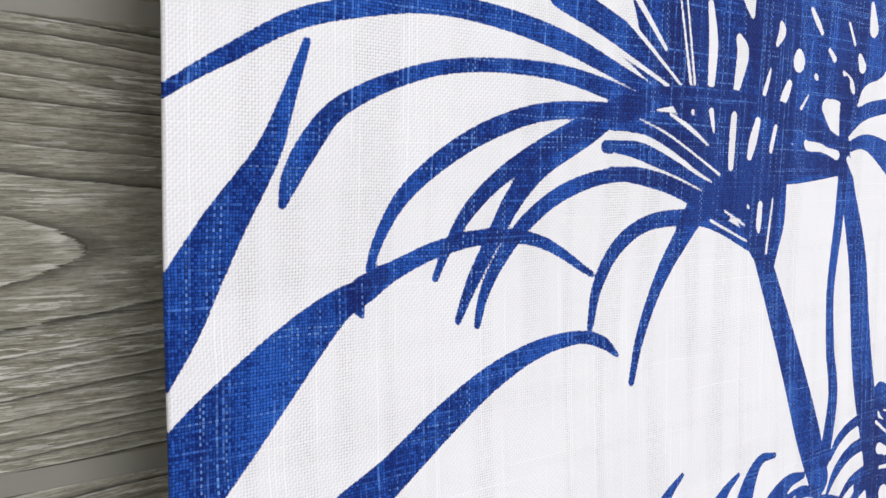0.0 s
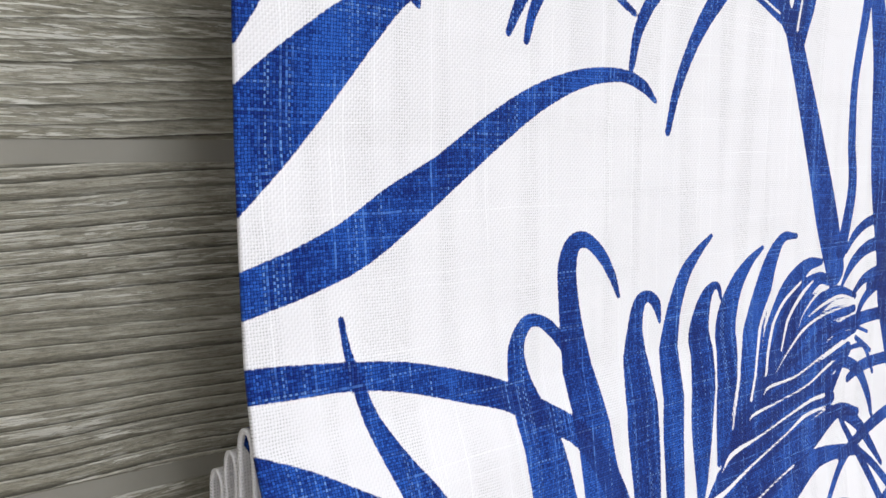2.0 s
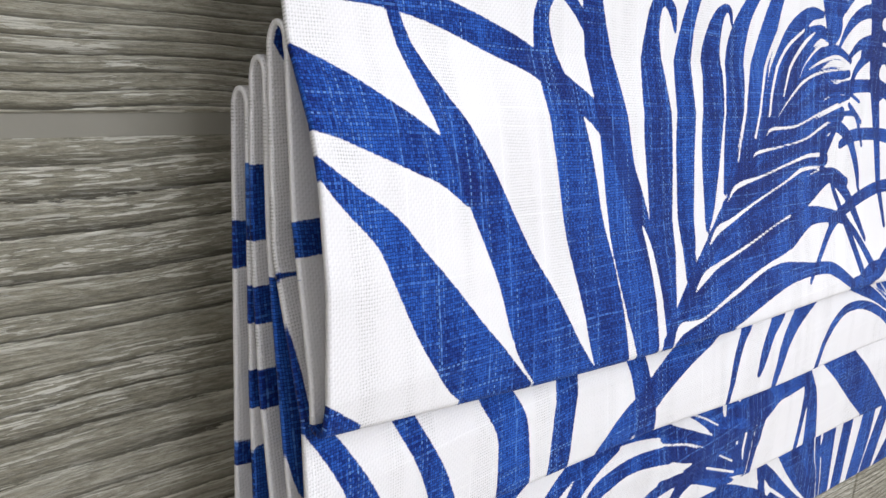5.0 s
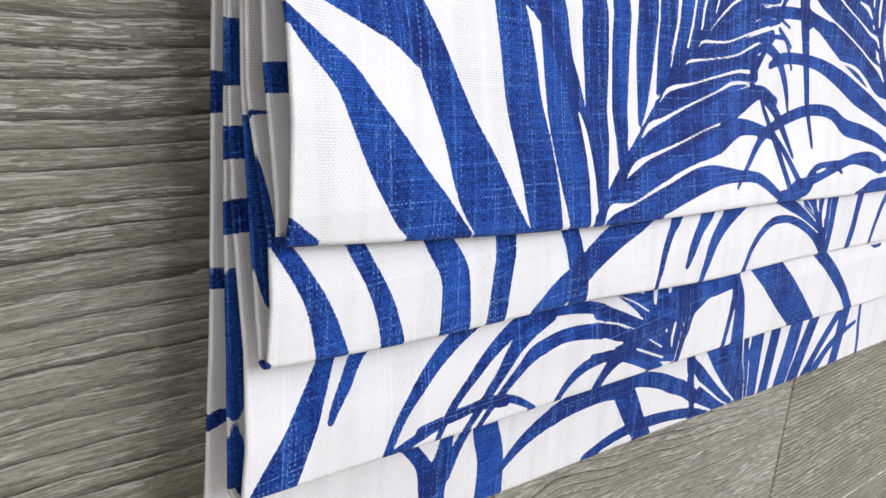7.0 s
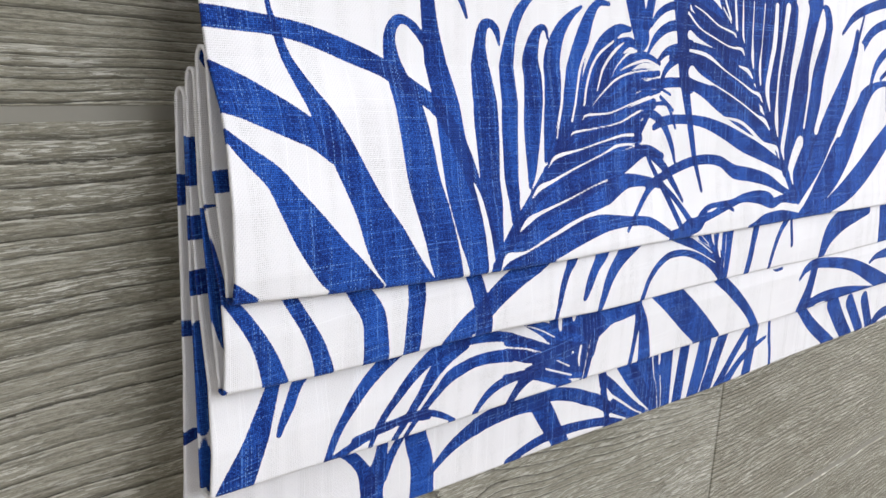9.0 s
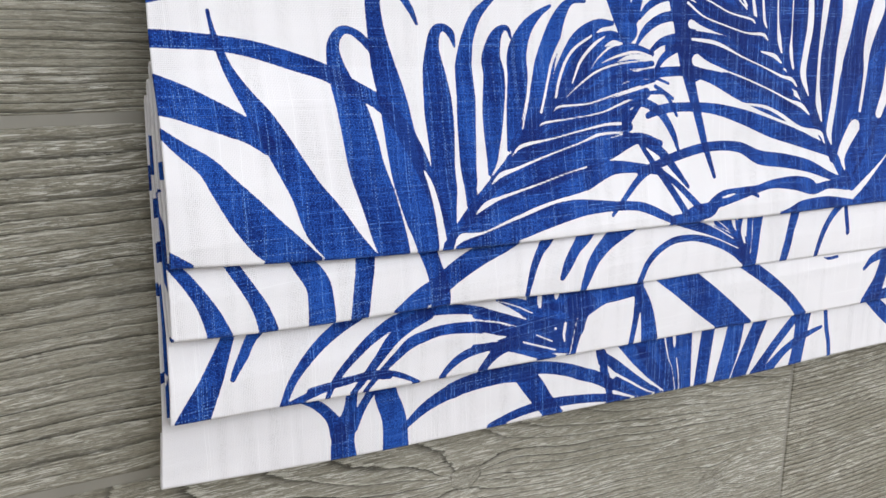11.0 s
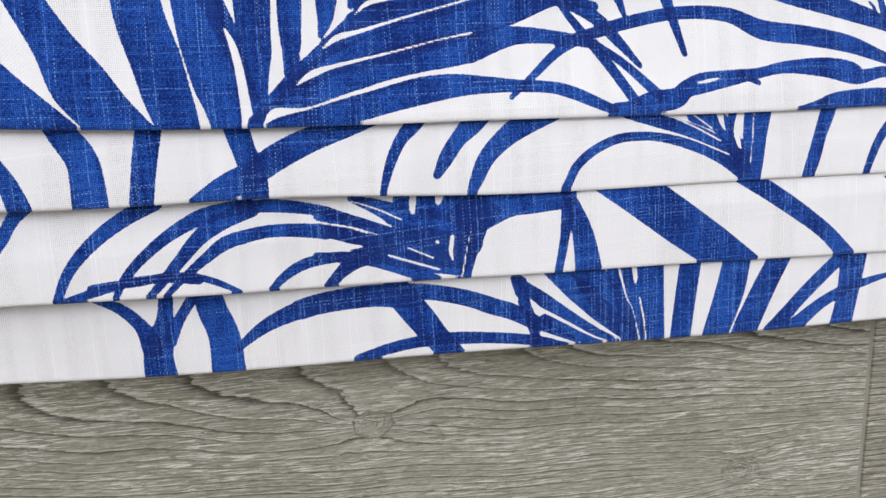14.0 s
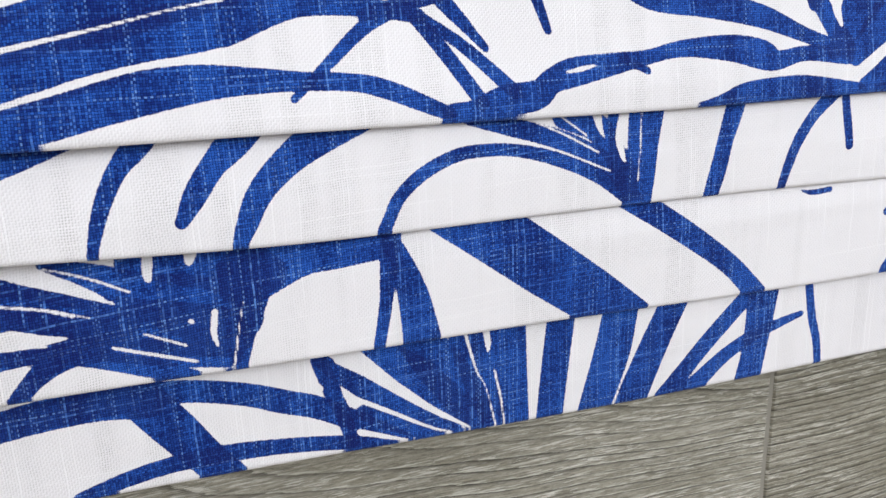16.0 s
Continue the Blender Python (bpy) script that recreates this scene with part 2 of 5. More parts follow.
    col = n.mix(n.math("MULTIPLY", n.math("MULTIPLY", n.ramp(sliver, 0.55, 0.58), n.math("MAXIMUM", n.ramp(torn, 0.40, 0.58, 0.10, 0.8), cluster)), n.math("SUBTRACT", 0.92, n.math("MULTIPLY", groove, 0.75))), col, (0.68, 0.665, 0.61, 1))
    if ring is not None:
        col = n.mix(n.math("MULTIPLY", ring, 0.15), col, (0.36, 0.345, 0.305, 1))
    height = n.math("ADD", n.math("SUBTRACT", n.math("MULTIPLY", crest, 0.6), n.math("MULTIPLY", groove, 0.9)), n.math("ADD", n.math("MULTIPLY", hair, 0.7), n.math("ADD", n.math("MULTIPLY", sliver, 0.6), n.math("ADD", n.math("MULTIPLY", grit, 0.5), n.math("MULTIPLY", fine, 0.6)))))
    n.bump(height, 0.75, 0.0012)
    return n.out(col, n.ramp(fine, 0.3, 0.7, 0.70, 0.52), 0.28)


def plain(name, colour, rough, amount=0.06, spec=0.3):
    n = Nodes(name)
    a = n.noise(n.coord(), 7.0, 4.0)
    b = n.noise(n.coord(), 160.0, 3.0)
    dark = tuple(c * (1 - amount * 2) for c in colour) + (1,)
    col = n.mix(n.math("MULTIPLY", n.math("ADD", a, b), 0.5), colour + (1,), dark)
    n.bump(b, 0.15, 0.0006)
    return n.out(col, rough, spec)


LINEN = linen("printed_linen")
WOOD_FINE = wood("grey_wood_fine", 0.0, wave=0.016, pitch=0.0048)
WOOD_SLANT = wood("grey_wood_slanted", 0.02, wave=0.012, pitch=0.0100, spread=0.42)
WOOD_KNOT = wood("grey_wood_knotty", 0.0, ((0.3215, 0.927, 0.0095), (0.567, 0.863, 0.0105)), wave=0.007, pith=(1.25, 0.972, 0.075), pitch=0.0036, spread=0.4)
WOOD_TONGUE = wood("grey_wood_tongues", 0.0, wave=0.004, pith=(-0.22, 1.361, 0.09), pitch=0.0046)
WOOD_WAVY = wood("grey_wood_wavy", 0.03, wave=0.016, pitch=0.0062)
GROOVE = plain("grey_groove", (0.30, 0.285, 0.25), 0.6, 0.05)
WHITE_PAINT = plain("white_wall_paint", (0.78, 0.77, 0.75), 0.7)
# unseen floor, pale so that it bounces light up to the blind
FLOOR_BOUNCE = plain("pale_bounce_floor", (0.50, 0.43, 0.33), 0.5, 0.2)
FRAME_WHITE = plain("white_frame_paint", (0.8, 0.8, 0.78), 0.4)
RAIL_PAINT = plain("white_rail", (0.75, 0.75, 0.74), 0.45)


# ---- mesh helpers ----
def part(name, bm, material, parent=None, label=""):
    """One bmesh as one mesh object, under a thing or a part."""
    mesh = bpy.data.meshes.new(name)
    bm.to_mesh(mesh)
    bm.free()
    mesh.materials.append(material)
    ob = new(name, mesh)
    ob.parent = parent
    return tagged(ob, label) if label else ob


def box(bm, x0, x1, y0, y1, z0, z1):
    m = Matrix.Translation(((x0 + x1) / 2, (y0 + y1) / 2, (z0 + z1) / 2)) @ Matrix.Diagonal((x1 - x0, y1 - y0, z1 - z0, 1))
    return bmesh.ops.create_cube(bm, size=1.0, matrix=m)["verts"]


def slab(name, x0, x1, y0, y1, z0, z1, material, parent=None, label="", bevel=0.0):
    bm = bmesh.new()
    box(bm, x0, x1, y0, y1, z0, z1)
    if bevel:
        bmesh.ops.bevel(bm, geom=bm.edges[:], offset=bevel, segments=2, affect="EDGES", profile=0.6)
    return part(name, bm, material, parent, label)


# ---- the room ----
# the room itself is unseen: plain surfaces added to close it
X0, X1, Y0, TOP = -0.95, 2.3, -2.6, 2.95
floor = tagged(slab("floor", X0 - 0.1, X1 + 0.1, Y0 - 0.1, 0.14, -0.1, 0.0, FLOOR_BOUNCE), "unseen pale oak floor below the plank wall, lightened to bounce light", "floor", kind="structure")
tagged(slab("ceiling", X0 - 0.1, X1 + 0.1, Y0 - 0.1, 0.14, TOP, TOP + 0.1, WHITE_PAINT), "plain white ceiling", "ceiling", kind="structure")
# unseen wall, brought near to reflect light onto the blind's left rims
tagged(slab("wall_west", X0 - 0.1, X0, Y0, 0.04, 0, TOP, WHITE_PAINT), "unseen plain white wall, set close to bounce light on the fold rims", "wall", kind="structure")


def window_wall(name, a0, a1, hole0, hole1, z0, z1, place):
    """A wall with one opening; place turns a box of along, across and height into world limits."""
    bm = bmesh.new()
    for lo, hi, b, t in ((a0, hole0, 0, TOP), (hole1, a1, 0, TOP), (hole0, hole1, 0, z0), (hole0, hole1, z1, TOP)):
        box(bm, *place(lo, hi), b, t)
    return tagged(part(name, bm, WHITE_PAINT), "unseen white painted wall with an opening for daylight", "wall", kind="structure")


window_wall("wall_east", Y0, 0.04, -1.95, -0.45, 1.35, 2.55, lambda lo, hi: (X1, X1 + 0.1, lo, hi))
# this high south opening is made up to hold the added daylight
window_wall("wall_south", X0, X1, -0.35, 1.15, 1.8, 2.8, lambda lo, hi: (lo, hi, Y0 - 0.1, Y0))

wall_north = tagged(slab("wall_north", X0 - 0.1, X1 + 0.1, 0.0012, 0.14, 0, TOP, GROOVE), "wall clad in grey weathered wood-look planks", "wall", kind="structure")

# ---- the roman blind: one cloth that hangs in front, then folds to and fro three times ----
LEFT, RIGHT = 0.1155, 0.93


def left_edge(z):
    return np.interp(z, (0.995, 1.043, 1.09, 1.126, 1.19, 1.223, 1.26, 1.30), (0.1028, 0.1068, 0.1091, 0.1100, 0.1119, 0.1131, 0.1143, LEFT))


def low_edge(k, x):
    """Height of the fold's lower edge: the panel, two folds, and the hem."""
    base, drop, reach, at, sag, mid, wide = (
        (1.1055, 0.0225, 0.28, 0.11, 0.0, 0.3, 0.1), (1.0662, 0.0235, 0.30, 0.107, 0.0027, 0.29, 0.08),
        (1.0203, 0.0202, 0.33, 0.105, 0.0027, 0.335, 0.08), (0.977, 0.0172, 0.33, 0.10, 0.0014, 0.31, 0.1))[k]
    return base + drop * np.exp(-(x - at) / reach) + sag * np.exp(-(((x - mid) / wide) ** 2)) + 0.0006 * np.sin(x * 21 + k * 2)


# how far each sheet stands out from the wall, by height: at the left rim, a hand's width in, and further on
SHEETS = {
    "panel": ((1.10, 0.080, 0.070, 0.056), (1.12, 0.080, 0.0695, 0.0545), (1.138, 0.0823, 0.0655, 0.0505), (1.165, 0.0797, 0.0575, 0.0455), (1.19, 0.0738, 0.0528, 0.044), (1.204, 0.068, 0.0508, 0.0432), (1.223, 0.0556, 0.0452, 0.042), (1.244, 0.0485, 0.0436, 0.0418), (1.26, 0.0452, 0.042, 0.041), (1.30, 0.038, 0.039, 0.0385), (1.35, 0.0355, 0.036, 0.0365), (1.58, 0.037, 0.037, 0.037), (1.64, 0.0405, 0.0405, 0.0405)),
    "back_1": ((1.115, 0.077, 0.068, 0.058), (1.14, 0.073, 0.062, 0.051), (1.18, 0.061, 0.053, 0.042), (1.226, 0.0525, 0.045, 0.0385)),
    "fold_1": ((1.066, 0.0755, 0.0662, 0.053), (1.09, 0.0755, 0.0660, 0.0525), (1.11, 0.0755, 0.0630, 0.0505), (1.13, 0.072, 0.0555, 0.0455), (1.17, 0.054, 0.0455, 0.0365), (1.226, 0.046, 0.0385, 0.0335)),
    "back_2": ((1.07, 0.072, 0.064, 0.055), (1.09, 0.070, 0.060, 0.052), (1.13, 0.060, 0.052, 0.043), (1.17, 0.050, 0.043, 0.035), (1.217, 0.043, 0.037, 0.0325)),
    "fold_2": ((1.02, 0.0685, 0.0595, 0.052), (1.06, 0.0680, 0.0588, 0.0515), (1.09, 0.0625, 0.0525, 0.0465), (1.13, 0.051, 0.0435, 0.037), (1.17, 0.043, 0.037, 0.031), (1.217, 0.038, 0.033, 0.029)),
    "back_3": ((1.02, 0.062, 0.057, 0.052), (1.05, 0.057, 0.053, 0.047), (1.09, 0.050, 0.046, 0.040), (1.13, 0.044, 0.039, 0.033), (1.2085, 0.035, 0.031, 0.0275)),
    "fold_3": ((0.977, 0.047, 0.0495, 0.048), (1.03, 0.046, 0.0485, 0.047), (1.06, 0.043, 0.044, 0.041), (1.13, 0.037, 0.034, 0.030), (1.2085, 0.029, 0.027, 0.0245)),
    "hem": ((0.977, 0.043, 0.0455, 0.044), (1.04, 0.040, 0.042, 0.041)),
}
BEFORE = {"back_1": ("panel", 0), "fold_1": ("back_1", 1), "back_2": ("fold_1", 0), "fold_2": ("back_2", 2), "back_3": ("fold_2", 0), "fold_3": ("back_3", 3)}


def depth(sheet, x, z):
    t = np.array(SHEETS[sheet])
    rim, near, far = (np.interp(z, t[:, 0], t[:, c]) for c in (1, 2, 3))
    a, b = np.clip((x - 0.11) / 0.17, 0, 1), np.clip((x - 0.28) / 0.22, 0, 1)
    a, b = a * (1.25 - 0.25 * a), b * b * (3 - 2 * b)
    d = (rim + (near - rim) * a) * (1 - b) + far * b
    if sheet in BEFORE:
        front, k = BEFORE[sheet]
        hidden = z > low_edge(k - 1, x) + 0.008 if k else True
        d = np.where(hidden, np.minimum(d, depth(front, x, z) - 0.0036), d)
    return d


class Print:
    """The blue pattern of one layer: signed distances to brush strokes, on a grid of x and z in metres."""

    def __init__(self, x, z):
        self.x, self.z = x, z
        self.ink = np.full(x.shape, 0.01)
        self.twice = np.full(x.shape, 0.01)

    def stroke(self, p):
        """p: x, z and radius in millimetres (x from the room's origin, z above 1 m) at points along the stroke."""
        p = np.array(p, float).reshape(-1, 3) * 0.001
        p[:, 1] += 1.0
        q = np.vstack((2 * p[0] - p[1], p, 2 * p[-1] - p[-2]))
        t = np.linspace(0, 1, 7)[:, None]
        runs = []
        for a, b, c, d in zip(q, q[1:], q[2:], q[3:]):
            runs.append(0.5 * (2 * b + (c - a) * t + (2 * a - 5 * b + 4 * c - d) * t**2 + (3 * b - a - 3 * c + d) * t**3)[:-1])
        line = np.vstack((*runs, p[-1:]))
        line[:, 2] = np.maximum(line[:, 2], 0.0002)
        m = line[:, 2].max() + 0.004
        rows = np.nonzero(((self.z > line[:, 1].min() - m) & (self.z < line[:, 1].max() + m)).any(1))[0]
        cols = np.nonzero(((self.x > line[:, 0].min() - m) & (self.x < line[:, 0].max() + m)).any(0))[0]
        if not len(rows) or not len(cols):
            return None, None
        box = (slice(rows[0], rows[-1] + 1), slice(cols[0], cols[-1] + 1))
        x, z = self.x[box], self.z[box]
        best = np.full(x.shape, 0.01)
        for a, b in zip(line, line[1:]):
            d = b[:2] - a[:2]
            s = np.clip(((x - a[0]) * d[0] + (z - a[1]) * d[1]) / max(d @ d, 1e-12), 0, 1)
            best = np.minimum(best, np.hypot(x - a[0] - s * d[0], z - a[1] - s * d[1]) - a[2] - s * (b[2] - a[2]))
        return box, best

    def leaf(self, *p):
        box, s = self.stroke(p)
        if box:
            self.twice[box] = np.minimum(self.twice[box], np.maximum(self.ink[box], s))
            self.ink[box] = np.minimum(self.ink[box], s)

    def gap(self, *p):
        box, s = self.stroke(p)
        if box:
            self.ink[box] = np.maximum(self.ink[box], -s)


def cloth(name, xs, rows, ink=None, twice=None, thick=0.0014, parent=None, label=""):
    """A cloth from rows of (y, z) across the columns xs: two faces and closed rims. rows: arrays [row, column] of x, y, z."""
    x, y, z = rows
    h, w = x.shape
    pts = np.stack((x, y, z), -1)
    du, dv = np.gradient(pts, axis=1), np.gradient(pts, axis=0)
    nrm = np.cross(dv, du)
    nrm /= np.maximum(np.linalg.norm(nrm, axis=-1, keepdims=True), 1e-9)
    back = pts - nrm * thick
    co = np.concatenate((pts.reshape(-1, 3), back.reshape(-1, 3)))
    idx = np.arange(h * w).reshape(h, w)
    a = np.stack((idx[:-1, :-1], idx[1:, :-1], idx[1:, 1:], idx[:-1, 1:]), -1).reshape(-1, 4)
    b = a[:, ::-1] + h * w
    rim = []
    for line in (idx[:, 0], idx[-1, :], idx[::-1, -1], idx[0, ::-1]):
        rim.append(np.stack((line[:-1], line[:-1] + h * w, line[1:] + h * w, line[1:]), -1))
    faces = np.concatenate((a, b, *rim))
    mesh = bpy.data.meshes.new(name)
    mesh.vertices.add(len(co))
    mesh.vertices.foreach_set("co", co.ravel())
    mesh.loops.add(faces.size)
    mesh.loops.foreach_set("vertex_index", faces.ravel().astype(np.int32))
    mesh.polygons.add(len(faces))
    mesh.polygons.foreach_set("loop_start", np.arange(0, faces.size, 4, dtype=np.int32))
    length = np.concatenate((np.zeros((1, w)), np.cumsum(np.linalg.norm(np.diff(pts, axis=0), axis=-1), 0)))
    uv = np.stack((np.tile(x, (2, 1)).ravel(), np.tile(-length, (2, 1)).ravel()), -1)
    mesh.update(calc_edges=True)
    mesh.uv_layers.new(name="UVMap").uv.foreach_set("vector", uv[faces.ravel()].ravel().astype(np.float32))
    for key, value in (("ink", ink), ("overlap", twice)):
        value = np.full((h, w), 0.01) if value is None else value
        mesh.attributes.new(key, "FLOAT", "POINT").data.foreach_set("value", np.tile(value.ravel(), 2).astype(np.float32))
    mesh.polygons.foreach_set("use_smooth", np.ones(len(faces), bool))
    mesh.materials.append(LINEN)
    mesh.validate()
    ob = new(name, mesh)
    ob.parent = parent
    return tagged(ob, label) if label else ob


def spread(u, z):
    e = left_edge(z)
    return e + (RIGHT - e) * u


def roll(a, b, bulge, steps=7):
    """Rows of a half turn of cloth between the rows a and b (x, y, z), swelling up or down."""
    t = np.linspace(0, math.pi, steps + 2)[1:-1, None]
    f = (1 - np.cos(t)) / 2
    return tuple(a[i] + (b[i] - a[i]) * f + (bulge * np.sin(t) if i == 2 else 0) for i in range(3))


def rows_of(sheet, u, f, low, high):
    """Rows of one sheet from f = 0 at low to 1 at high."""
    z = low + (high - low) * f[:, None]
    x = spread(u, z)
    return x, -depth(sheet, x, z), z


def stack(*pieces):
    return tuple(np.concatenate([np.atleast_2d(p[i]) for p in pieces]) for i in range(3))


def ends(rows, i):
    return tuple(c[i] for c in rows)


blind = tagged(new("roman_blind"), "white linen blind with blue palm leaf print, drawn up in folds", "blind")
TOP_OF_BLIND, TURN_R = 1.70, 0.0022
LOOPS = (1.2215, 1.2125, 1.204)
U = np.linspace(0, 1, 860)
LOWS = [low_edge(k, spread(U, 1.1 - 0.04 * k)) + TURN_R for k in range(4)]
TOPS = np.full_like(U, 1.0)

# the hanging panel: coarse out of view, fine where the print shows
f = np.concatenate((np.linspace(1, 0.64, 10)[:-1], np.linspace(0.64, 0, 440)))
front = rows_of("panel", U, f, LOWS[0], TOPS * TOP_OF_BLIND)
ink_panel = Print(front[0], front[2])
backs, folds, inks, back_inks = [], [], [], []
for k in (1, 2, 3):
    back = rows_of("back_%d" % k, U, np.linspace(0, 1, 38), LOWS[k - 1], TOPS * LOOPS[k - 1])
    share = (LOWS[k - 1] - 0.004 - LOWS[k]).mean() / (LOOPS[k - 1] - LOWS[k]).mean()
    f = np.concatenate((np.linspace(1, share + 0.12, 20)[:-1], np.linspace(share + 0.12, 0, 75)))
    fold = rows_of("fold_%d" % k, U, f, LOWS[k], TOPS * LOOPS[k - 1])
    backs.append(back), folds.append(fold)
    inks.append(Print(fold[0], fold[2])), back_inks.append(Print(back[0], back[2]))
hem = rows_of("hem", U, np.linspace(0, 1, 8), LOWS[3], LOWS[3] + 0.03)
# fan at top, filled and cut
p = ink_panel
p.leaf(303.1, 452.8, 22.56, 311.1, 435.3, 22.52, 322.6, 419.6, 19.20, 338.5, 400.8, 16.43, 355.1, 383.0, 14.93, 363.3, 362.0, 9.06)
p.leaf(339.6, 457.4, 41.82, 345.2, 438.6, 42.53, 351.1, 419.2, 35.25, 360.7, 401.6, 25.58, 365.1, 380.8, 15.23)
p.leaf(389.2, 463.9, 44.75, 396.2, 443.6, 45.80, 400.6, 427.2, 34.37, 400.4, 412.6, 19.44)
p.leaf(443.0, 470.7, 26.25, 441.4, 450.5, 25.24, 430.0, 429.2, 15.45, 425.6, 411.3, 9.13)
p.leaf(247.2, 441.9, 4.93, 269.1, 434.1, 5.44, 293.2, 423.6, 6.72, 320.0, 410.9, 8.33)
p.leaf(295.2, 400.3, 3.24, 318.5, 391.5, 4.60, 340.5, 380.8, 6.12)
p.leaf(358.7, 385.4, 6.82, 386.8, 385.6, 7.13, 408.5, 385.8, 5.41, 426.9, 385.9, 3.29)
p.gap(240.1, 436.4, 2.07, 266.6, 429.1, 1.31, 290.4, 420.4, 0.86, 304.2, 415.0, 0.67)
p.gap(269.8, 443.7, 1.60, 286.4, 432.9, 0.95, 312.0, 415.2, 0.50)
p.gap(284.0, 445.5, 1.41, 301.5, 428.4, 0.80)
p.gap(240.8, 422.8, 4.43, 264.7, 418.1, 2.93, 282.1, 413.6, 1.52, 291.1, 411.7, 0.51)
p.gap(308.0, 448.3, 0.47, 316.9, 415.8, 0.80)
p.gap(311.7, 448.8, 0.47, 319.2, 416.0, 0.65)
p.gap(325.9, 447.3, 1.67, 328.8, 432.8, 2.71, 328.8, 416.3, 2.04)
p.gap(349.4, 454.0, 4.60, 352.5, 446.0, 1.43)
p.gap(344.8, 436.0, 2.05, 347.7, 430.1, 3.79, 344.8, 416.2, 1.94)
p.gap(372.4, 444.7, 1.16, 373.3, 441.3, 2.47, 370.3, 436.0, 1.05)
p.gap(394.0, 452.8, 1.07, 398.6, 448.1, 1.62, 402.7, 443.7, 1.09)
p.gap(367.1, 425.9, 0.55, 365.2, 420.1, 1.29, 363.1, 414.3, 1.29)
p.gap(380.8, 420.6, 1.88, 378.4, 415.8, 2.58, 376.1, 412.0, 1.62)
p.gap(386.6, 432.8, 2.87, 386.9, 430.0, 4.11, 387.2, 428.6, 1.85)
p.gap(400.0, 425.2, 1.27, 401.0, 424.5, 1.27)
p.gap(409.4, 437.1, 1.02, 413.9, 433.5, 1.54)
p.gap(395.5, 416.8, 0.54, 390.4, 410.5, 0.89)
p.gap(422.2, 428.2, 0.99, 428.4, 424.2, 1.99, 431.4, 420.3, 1.22)
p.gap(434.8, 436.0, 1.72, 437.4, 431.8, 3.02)
p.gap(424.1, 449.9, 0.84, 429.7, 441.3, 0.85)
p.gap(442.3, 460.1, 1.43, 444.9, 449.5, 3.85)
p.gap(410.2, 412.6, 3.55, 419.0, 408.1, 7.02, 423.5, 402.7, 4.62)
p.gap(396.2, 395.9, 1.44, 407.2, 394.7, 1.85, 422.3, 392.0, 2.55)
p.gap(437.0, 415.0, 0.95, 448.4, 421.2, 3.63, 463.0, 426.3, 4.68)
p.gap(434.0, 402.5, 1.43, 448.2, 407.2, 2.88, 466.4, 406.2, 3.43)
p.gap(318.8, 406.6, 0.98, 318.9, 405.7, 0.82)
p.gap(330.0, 407.0, 1.51, 332.3, 398.4, 0.68)
p.gap(306.1, 404.9, 0.69, 317.8, 399.1, 0.83, 329.3, 393.5, 0.48)
p.gap(288.9, 402.6, 0.32, 304.9, 396.5, 0.55, 322.1, 389.5, 0.46, 338.2, 382.6, 0.72)
p.gap(278.1, 396.7, 0.79, 292.5, 395.1, 1.35, 312.2, 388.2, 1.00, 332.8, 379.6, 0.59)
p.gap(344.5, 405.9, 1.80, 344.0, 393.2, 2.17, 343.7, 385.2, 1.63)
p.gap(360.4, 404.3, 1.86, 357.9, 395.7, 2.61, 356.4, 389.2, 1.68)
p.gap(372.9, 402.0, 1.17, 370.4, 392.1, 1.17)
p.gap(343.7, 368.2, 0.37, 356.8, 361.7, 0.63)
p.gap(333.2, 365.1, 0.46, 358.2, 355.1, 0.61)
p.gap(368.3, 370.1, 0.96, 372.5, 352.0, 0.78)
p.gap(431.1, 390.4, 2.43, 442.2, 381.4, 4.09, 456.3, 372.1, 5.06)
# arcs of the fan
p.leaf(113.2, 401.1, 1.70, 121.8, 406.7, 1.87, 132.2, 412.7, 2.32, 151.2, 423.2, 2.70, 172.1, 429.1, 2.99, 195.2, 432.7, 3.19, 221.3, 431.5, 3.48, 250.8, 426.2, 3.62, 278.8, 417.6, 2.89, 297.3, 411.7, 2.57)
p.leaf(154.8, 417.9, 1.28, 149.7, 403.5, 2.23, 143.3, 387.4, 3.91, 131.1, 368.8, 6.24, 123.1, 355.1, 7.66, 116.2, 343.3, 8.70, 106.6, 328.5, 8.77)
p.leaf(147.8, 373.8, 1.32, 150.3, 380.9, 2.95, 155.8, 390.3, 3.58, 164.4, 400.3, 3.02, 180.1, 408.3, 2.54, 200.0, 414.3, 2.29, 222.0, 416.6, 2.32, 246.3, 416.3, 2.74, 267.8, 412.9, 3.32, 291.5, 407.4, 3.51)
p.leaf(176.0, 354.6, 1.54, 178.9, 363.2, 1.91, 186.9, 375.6, 2.61, 201.0, 386.7, 3.11, 218.3, 395.8, 3.27, 239.5, 402.4, 3.10, 262.8, 404.5, 3.02, 282.7, 403.9, 3.34)
p.leaf(199.7, 350.1, 1.28, 204.2, 359.6, 1.91, 212.5, 371.4, 2.68, 225.9, 382.2, 3.00, 242.6, 391.0, 3.56, 263.2, 399.3, 4.45)
p.leaf(208.4, 336.1, 1.36, 213.9, 347.3, 2.49, 221.8, 360.7, 3.17, 231.1, 375.1, 4.02, 242.9, 386.4, 4.65, 260.7, 396.2, 5.02, 279.7, 405.8, 4.48, 310.0, 412.0, 3.70, 344.5, 412.1, 3.93, 384.0, 407.6, 4.13, 425.6, 394.8, 3.78)
